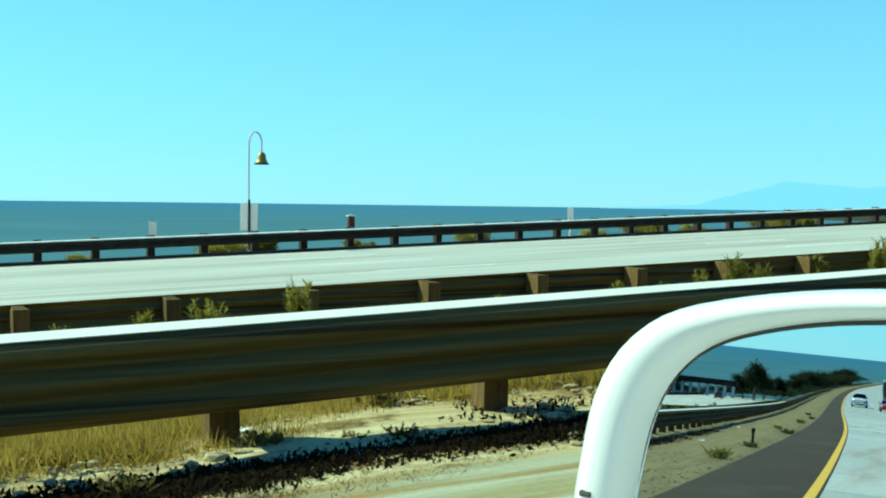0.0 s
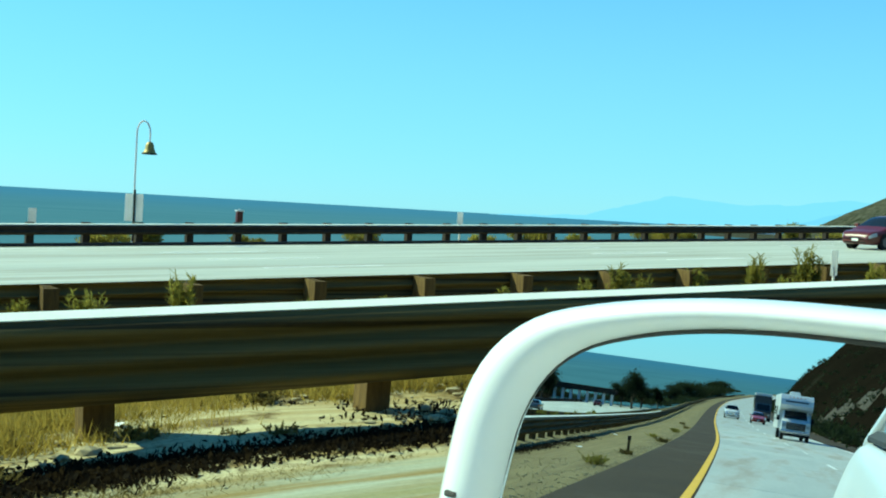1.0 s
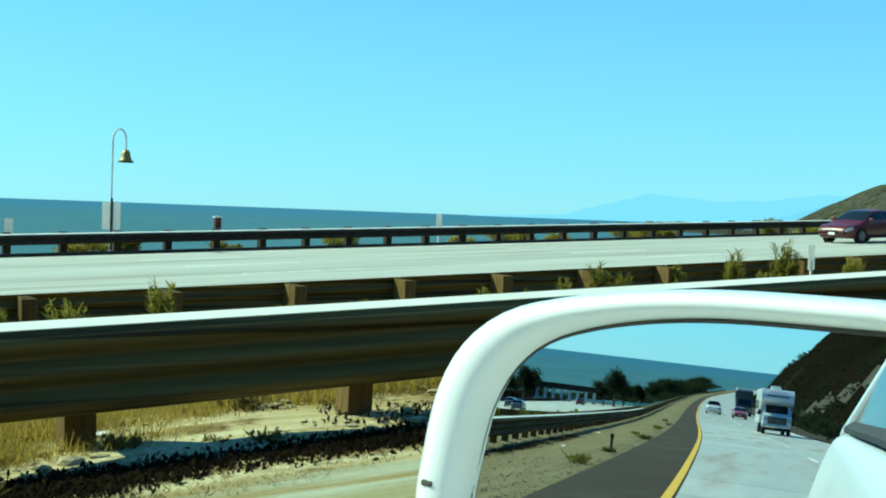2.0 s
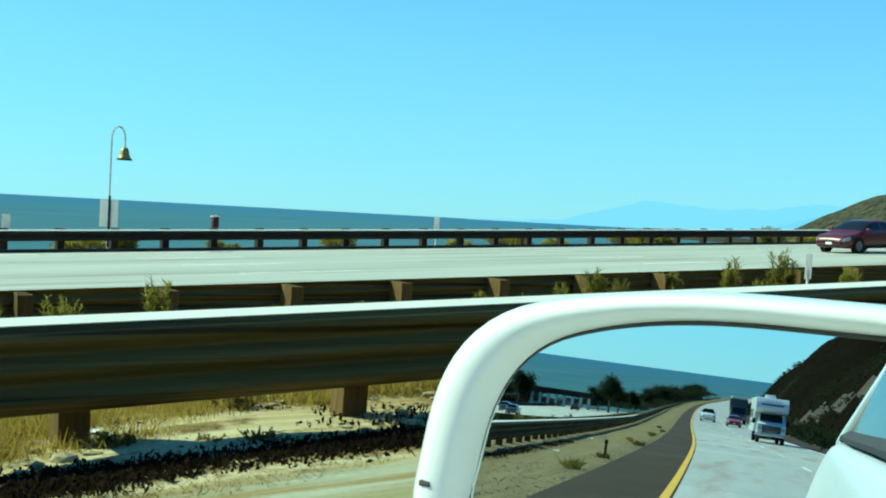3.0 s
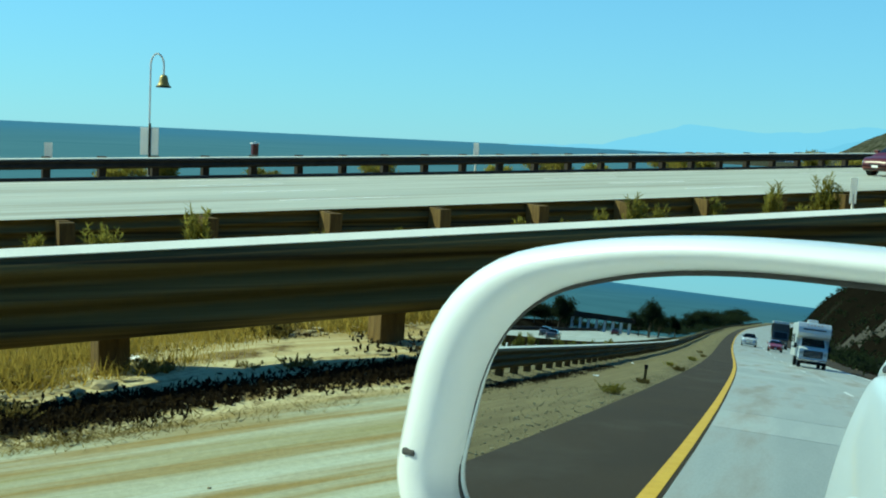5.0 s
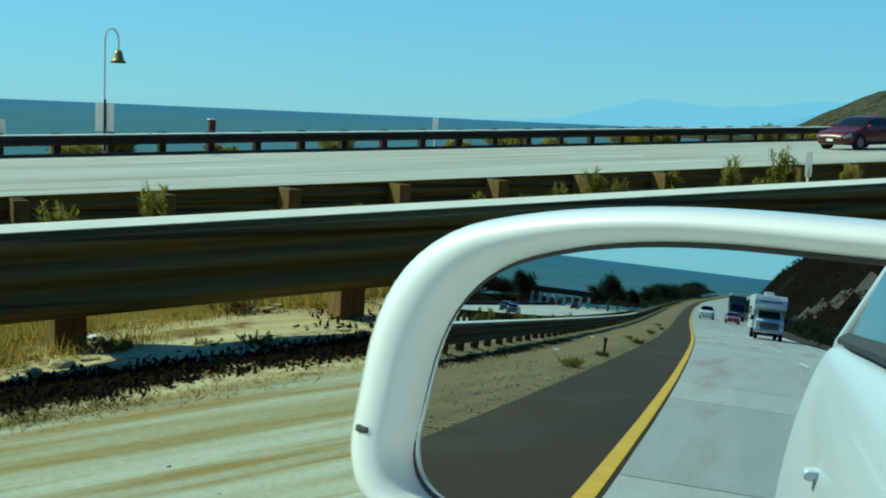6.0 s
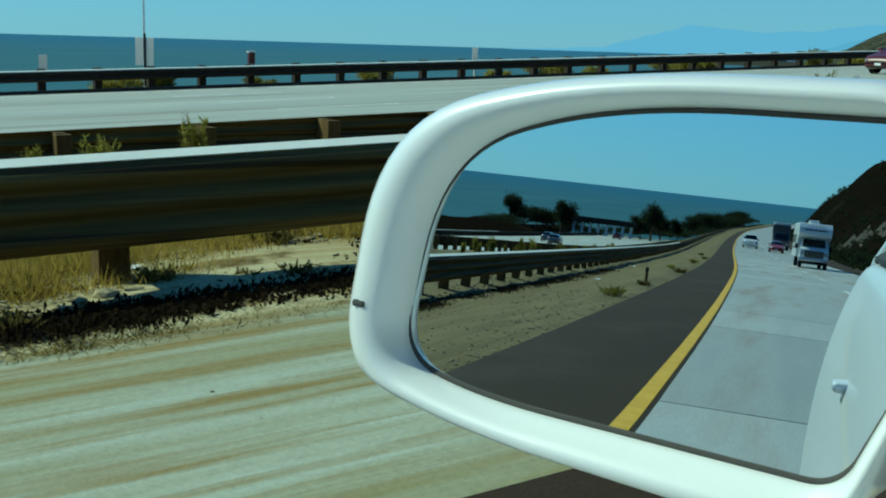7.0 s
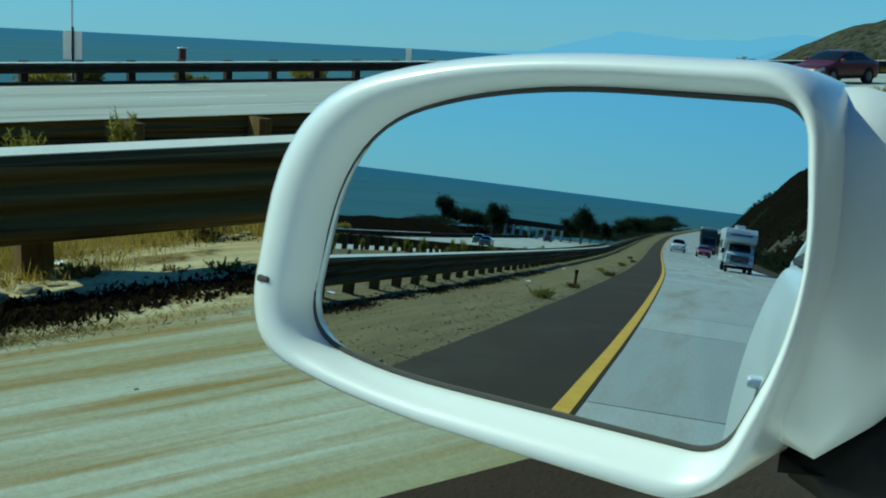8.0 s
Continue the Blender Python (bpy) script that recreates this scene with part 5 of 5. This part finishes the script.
def bell_marker(y):
    """Roadside bell hanging from a crook-shaped pole, with a white sign plate."""
    s = -41.6
    x = s + float(bend(y))
    z = float(level(s, y)) + float(across(s))
    b = thing("bell_marker", "bronze bell hanging from a curved grey pole with a white plate", "bell", at=(x, y, z))
    bm = bmesh.new()
    pts = [Vector((0, 0, -0.3)), Vector((0, 0, 4.3))] + [Vector((0, 0.25 - 0.25 * math.cos(a), 4.3 + 0.45 * math.sin(a))) for a in np.linspace(0.25, math.pi, 9)] + [Vector((0, 0.5, 4.0))]
    for a, c in zip(pts, pts[1:]):
        tube(bm, a, c, 0.035, 0.035, 7)
    part("pole", bm, POST_WHITE, b, "pale curved pole")
    bm = bmesh.new()
    prof = [(0.03, 4.0), (0.10, 3.98), (0.15, 3.89), (0.17, 3.76), (0.21, 3.64), (0.28, 3.56), (0.26, 3.54), (0.1, 3.58)]
    loft(bm, [[(r * math.cos(2 * math.pi * i / 14), 0.5 + r * math.sin(2 * math.pi * i / 14), zz) for i in range(14)] for r, zz in prof])
    bmesh.ops.recalc_face_normals(bm, faces=bm.faces)
    part("bell", bm, BRONZE, b, "bronze bell", smooth=True)
    for y0, y1 in ((-0.34, -0.06), (0.06, 0.34)):
        bm = box(bmesh.new(), 0.04, y0, 1.05, 0.052, y1, 2.05, 0.004)
        part("sign_plate", bm, PADDLE, b, "white plate")
    bm = tube(bmesh.new(), (0.06, 0, 0.3), (0.06, 0, 2.2), 0.045, 0.045, 8)
    part("plate_post", bm, DARK_STEEL, b, "dark post")
    bm = tube(bmesh.new(), (0, 0.5, 3.53), (0, 0.5, 3.575), 0.285, 0.28, 14)
    part("bell_rim", bm, DARK_STEEL, b, "dark rim")
    return b


bell_marker(14.0)


def call_box(y):
    s = -41.4
    x = s + float(bend(y))
    z = float(level(s, y)) + float(across(s))
    c = thing("call_box", "small dark roadside box on a post with a pale base", "call box", at=(x, y, z))
    bm = tube(bmesh.new(), (0, 0, -0.2), (0, 0, 1.5), 0.035, 0.03, 8)
    part("post", bm, POST_WHITE, c)
    bm = box(bmesh.new(), -0.1, -0.12, 1.0, 0.1, 0.12, 1.42, 0.02)
    part("box", bm, RED_CAR, c, "dark box")
    bm = box(bmesh.new(), -0.13, -0.15, 1.42, 0.13, 0.15, 1.46, 0.01)
    part("lid", bm, POST_WHITE, c, "white lid")
    return c


call_box(18.1)

# Matted dead weeds along the barrier's foot, near-black to stand in for its shadow.
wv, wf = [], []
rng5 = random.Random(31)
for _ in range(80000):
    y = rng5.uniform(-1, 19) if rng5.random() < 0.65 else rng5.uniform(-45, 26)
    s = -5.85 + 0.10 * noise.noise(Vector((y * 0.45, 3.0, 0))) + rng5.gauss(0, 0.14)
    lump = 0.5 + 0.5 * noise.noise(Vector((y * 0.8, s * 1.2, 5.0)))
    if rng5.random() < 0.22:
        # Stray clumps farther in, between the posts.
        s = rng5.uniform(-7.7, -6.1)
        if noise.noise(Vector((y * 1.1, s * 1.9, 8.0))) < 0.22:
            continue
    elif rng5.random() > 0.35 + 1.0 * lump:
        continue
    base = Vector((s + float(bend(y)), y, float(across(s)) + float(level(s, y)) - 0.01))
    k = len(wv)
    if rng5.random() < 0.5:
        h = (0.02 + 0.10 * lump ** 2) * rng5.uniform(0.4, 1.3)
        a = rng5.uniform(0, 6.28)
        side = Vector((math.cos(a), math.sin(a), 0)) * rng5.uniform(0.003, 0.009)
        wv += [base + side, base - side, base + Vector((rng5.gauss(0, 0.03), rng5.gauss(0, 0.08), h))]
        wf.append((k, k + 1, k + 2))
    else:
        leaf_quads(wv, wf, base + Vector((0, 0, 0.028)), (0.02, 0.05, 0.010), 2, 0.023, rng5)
gv, gf = [], []
for _ in range(16000):
    y = rng5.uniform(-2, 22)
    s = -5.36 + 0.16 * noise.noise(Vector((y * 0.3, 9.0, 0))) + rng5.gauss(0, 0.09)
    if noise.noise(Vector((y * 0.35, s * 2.5, 11.0))) < 0.02:
        continue
    base = Vector((s + float(bend(y)), y, float(across(s)) + float(level(s, y)) - 0.01))
    a = rng5.uniform(0, 6.28)
    side = Vector((math.cos(a), math.sin(a), 0)) * rng5.uniform(0.002, 0.006)
    k = len(gv)
    gv += [base + side, base - side, base + Vector((rng5.gauss(0, 0.03), rng5.gauss(0, 0.07), rng5.uniform(0.02, 0.06)))]
    gf.append((k, k + 1, k + 2))
tagged(new("dead_grass", cards("dead_grass", gv, gf, DEAD_WEED)), "low brown dead grass along the edge of the dirt verge", "grass", kind="stuff")
tagged(new("dead_weeds", cards("dead_weeds", wv, wf, SHADOW_WEEDS)), "matted dead weeds, near-black in place of the barrier's shadow", "weeds", kind="stuff")

# Low houses on the far shore.
rng2 = random.Random(3)
for i in range(16):
    a = radians(45.2 - i * 0.36 + rng2.uniform(-0.1, 0.1))
    d = 1500 + rng2.uniform(-40, 40)
    w, dp, hh = rng2.uniform(6, 12), rng2.uniform(6, 10), rng2.uniform(3, 6)
    h = thing("house", "small pale house on the low shore ahead", "house", "houses on the far shore", at=(-math.sin(a) * d, math.cos(a) * d, -9.5))
    h.rotation_euler = (0, 0, a)
    bm = box(bmesh.new(), -w / 2, -dp / 2, -6, w / 2, dp / 2, hh)
    part("wall", bm, POST_WHITE if i % 3 else PALE_CONCRETE, h)
    bm = bmesh.new()
    loft(bm, [[(x, -dp / 2 - 0.4, hh), (x, 0, hh + 2.2), (x, dp / 2 + 0.4, hh)] for x in (-w / 2 - 0.4, w / 2 + 0.4)])
    bmesh.ops.recalc_face_normals(bm, faces=bm.faces)
    part("roof", bm, ROOF_TILE, h)
    for k in range(3):
        x = -w * 0.3 + k * w * 0.3
        bm = box(bmesh.new(), x - 0.6, -dp / 2 - 0.05, 0.9, x + 0.6, -dp / 2 + 0.02, 2.3)
        part("window", bm, TINT, h)


def spit():
    xs = np.linspace(-1250, -700, 40)
    ys = np.linspace(980, 1300, 20)

    def z(x, y):
        az = np.degrees(np.arctan2(-x, y))
        return -16 + np.clip((47.5 - az) / 2.0, 0, 1) * 7.0 * np.sin(np.clip((y - 980) / 320, 0, 1) * 3.14)
    return tagged(grid_mesh("shore", xs, ys, z, HILL), "low brown spit of land on the far shore", "shore", kind="structure")


spit()

# Scraps of litter in the median.
for s, y in ((-7.0, 2.2), (-5.2, 5.1), (-6.9, -20.0), (-5.0, -34.0), (-5.6, -52.0)):
    bm = bmesh.new()
    bmesh.ops.create_grid(bm, x_segments=4, y_segments=4, size=0.09)
    for v in bm.verts:
        v.co.z = 0.03 * noise.noise(v.co * 14 + Vector((s, y, 0))) + 0.03
    bmesh.ops.solidify(bm, geom=list(bm.faces), thickness=0.004)
    ob = mesh_ob("paper_scrap", bm, LITTER)
    ob.location = (s + float(bend(y)), y, float(across(s)) + float(level(s, y)))
    tagged(ob, "crumpled white paper scrap lying on the dirt", "litter", "litter")

# Pebbles and clods on the verge.
ball = bmesh.new()
bmesh.ops.create_icosphere(ball, subdivisions=1, radius=1.0)
BALL_V = [v.co.copy() for v in ball.verts]
BALL_F = [tuple(v.index for v in f.verts) for f in ball.faces]
ball.free()
pv, pf = [], []
rng3 = random.Random(11)


def stones(n, y0, y1, across_at, r0, r1):
    """n rounded stones or clods, each squashed and lumpy in its own way."""
    for _ in range(n):
        y = rng3.uniform(y0, y1)
        s = across_at()
        r = r0 + r1 * rng3.random() ** 2.5
        c = Vector((s + float(bend(y)), y, float(across(s)) + float(level(s, y)) + r * 0.2))
        k = len(pv)
        sx, sy, sz = rng3.uniform(0.7, 1.3), rng3.uniform(0.8, 1.7), rng3.uniform(0.4, 0.75)
        for v in BALL_V:
            q = rng3.uniform(0.8, 1.2) * r
            pv.append(c + Vector((v.x * sx * q, v.y * sy * q, v.z * sz * q)))
        pf.extend(tuple(k + a for a in f) for f in BALL_F)


stones(260, -22, 9, lambda: rng3.uniform(-7.4, -3.2), 0.004, 0.010)
stones(1400, -60, -5, lambda: -2.8 - abs(rng3.gauss(0, 0.35)), 0.006, 0.022)
stones(1500, -26, -2.5, lambda: rng3.uniform(-5.3, -2.85), 0.005, 0.020)
stones(2600, -3, 20, lambda: rng3.uniform(-7.7, -6.1), 0.006, 0.034)
stones(1100, -60, 22, lambda: rng3.gauss(-6.25, 0.3), 0.008, 0.045)
tagged(new("pebbles", cards("pebbles", pv, pf, CLOD)), "small pale pebbles and clods scattered on the dirt verge", "pebbles", kind="stuff")

# Brush on the bluff behind, uncountable.
bv, bf = [], []
rng4 = random.Random(21)
for i in range(2000):
    y = -60 - 420 * rng4.random() ** 1.4
    s = 11 + 60 * rng4.random() ** 1.6 if i < 1400 else rng4.uniform(10.6, 13.5)
    x = s + float(bend(y))
    z = float(land(np.array(x), np.array(y)))
    r = rng4.uniform(0.25, 0.8) if i < 1400 else rng4.uniform(0.6, 1.3)
    leaf_quads(bv, bf, Vector((x, y, z + r * 0.3)), (r * 0.6, r * 0.6, r * 0.35), 26, 0.16 + 0.1 * r, rng4)
tagged(new("brush", cards("brush", bv, bf, LEAF)), "dark low brush covering the roadside bluff", "brush", kind="stuff")
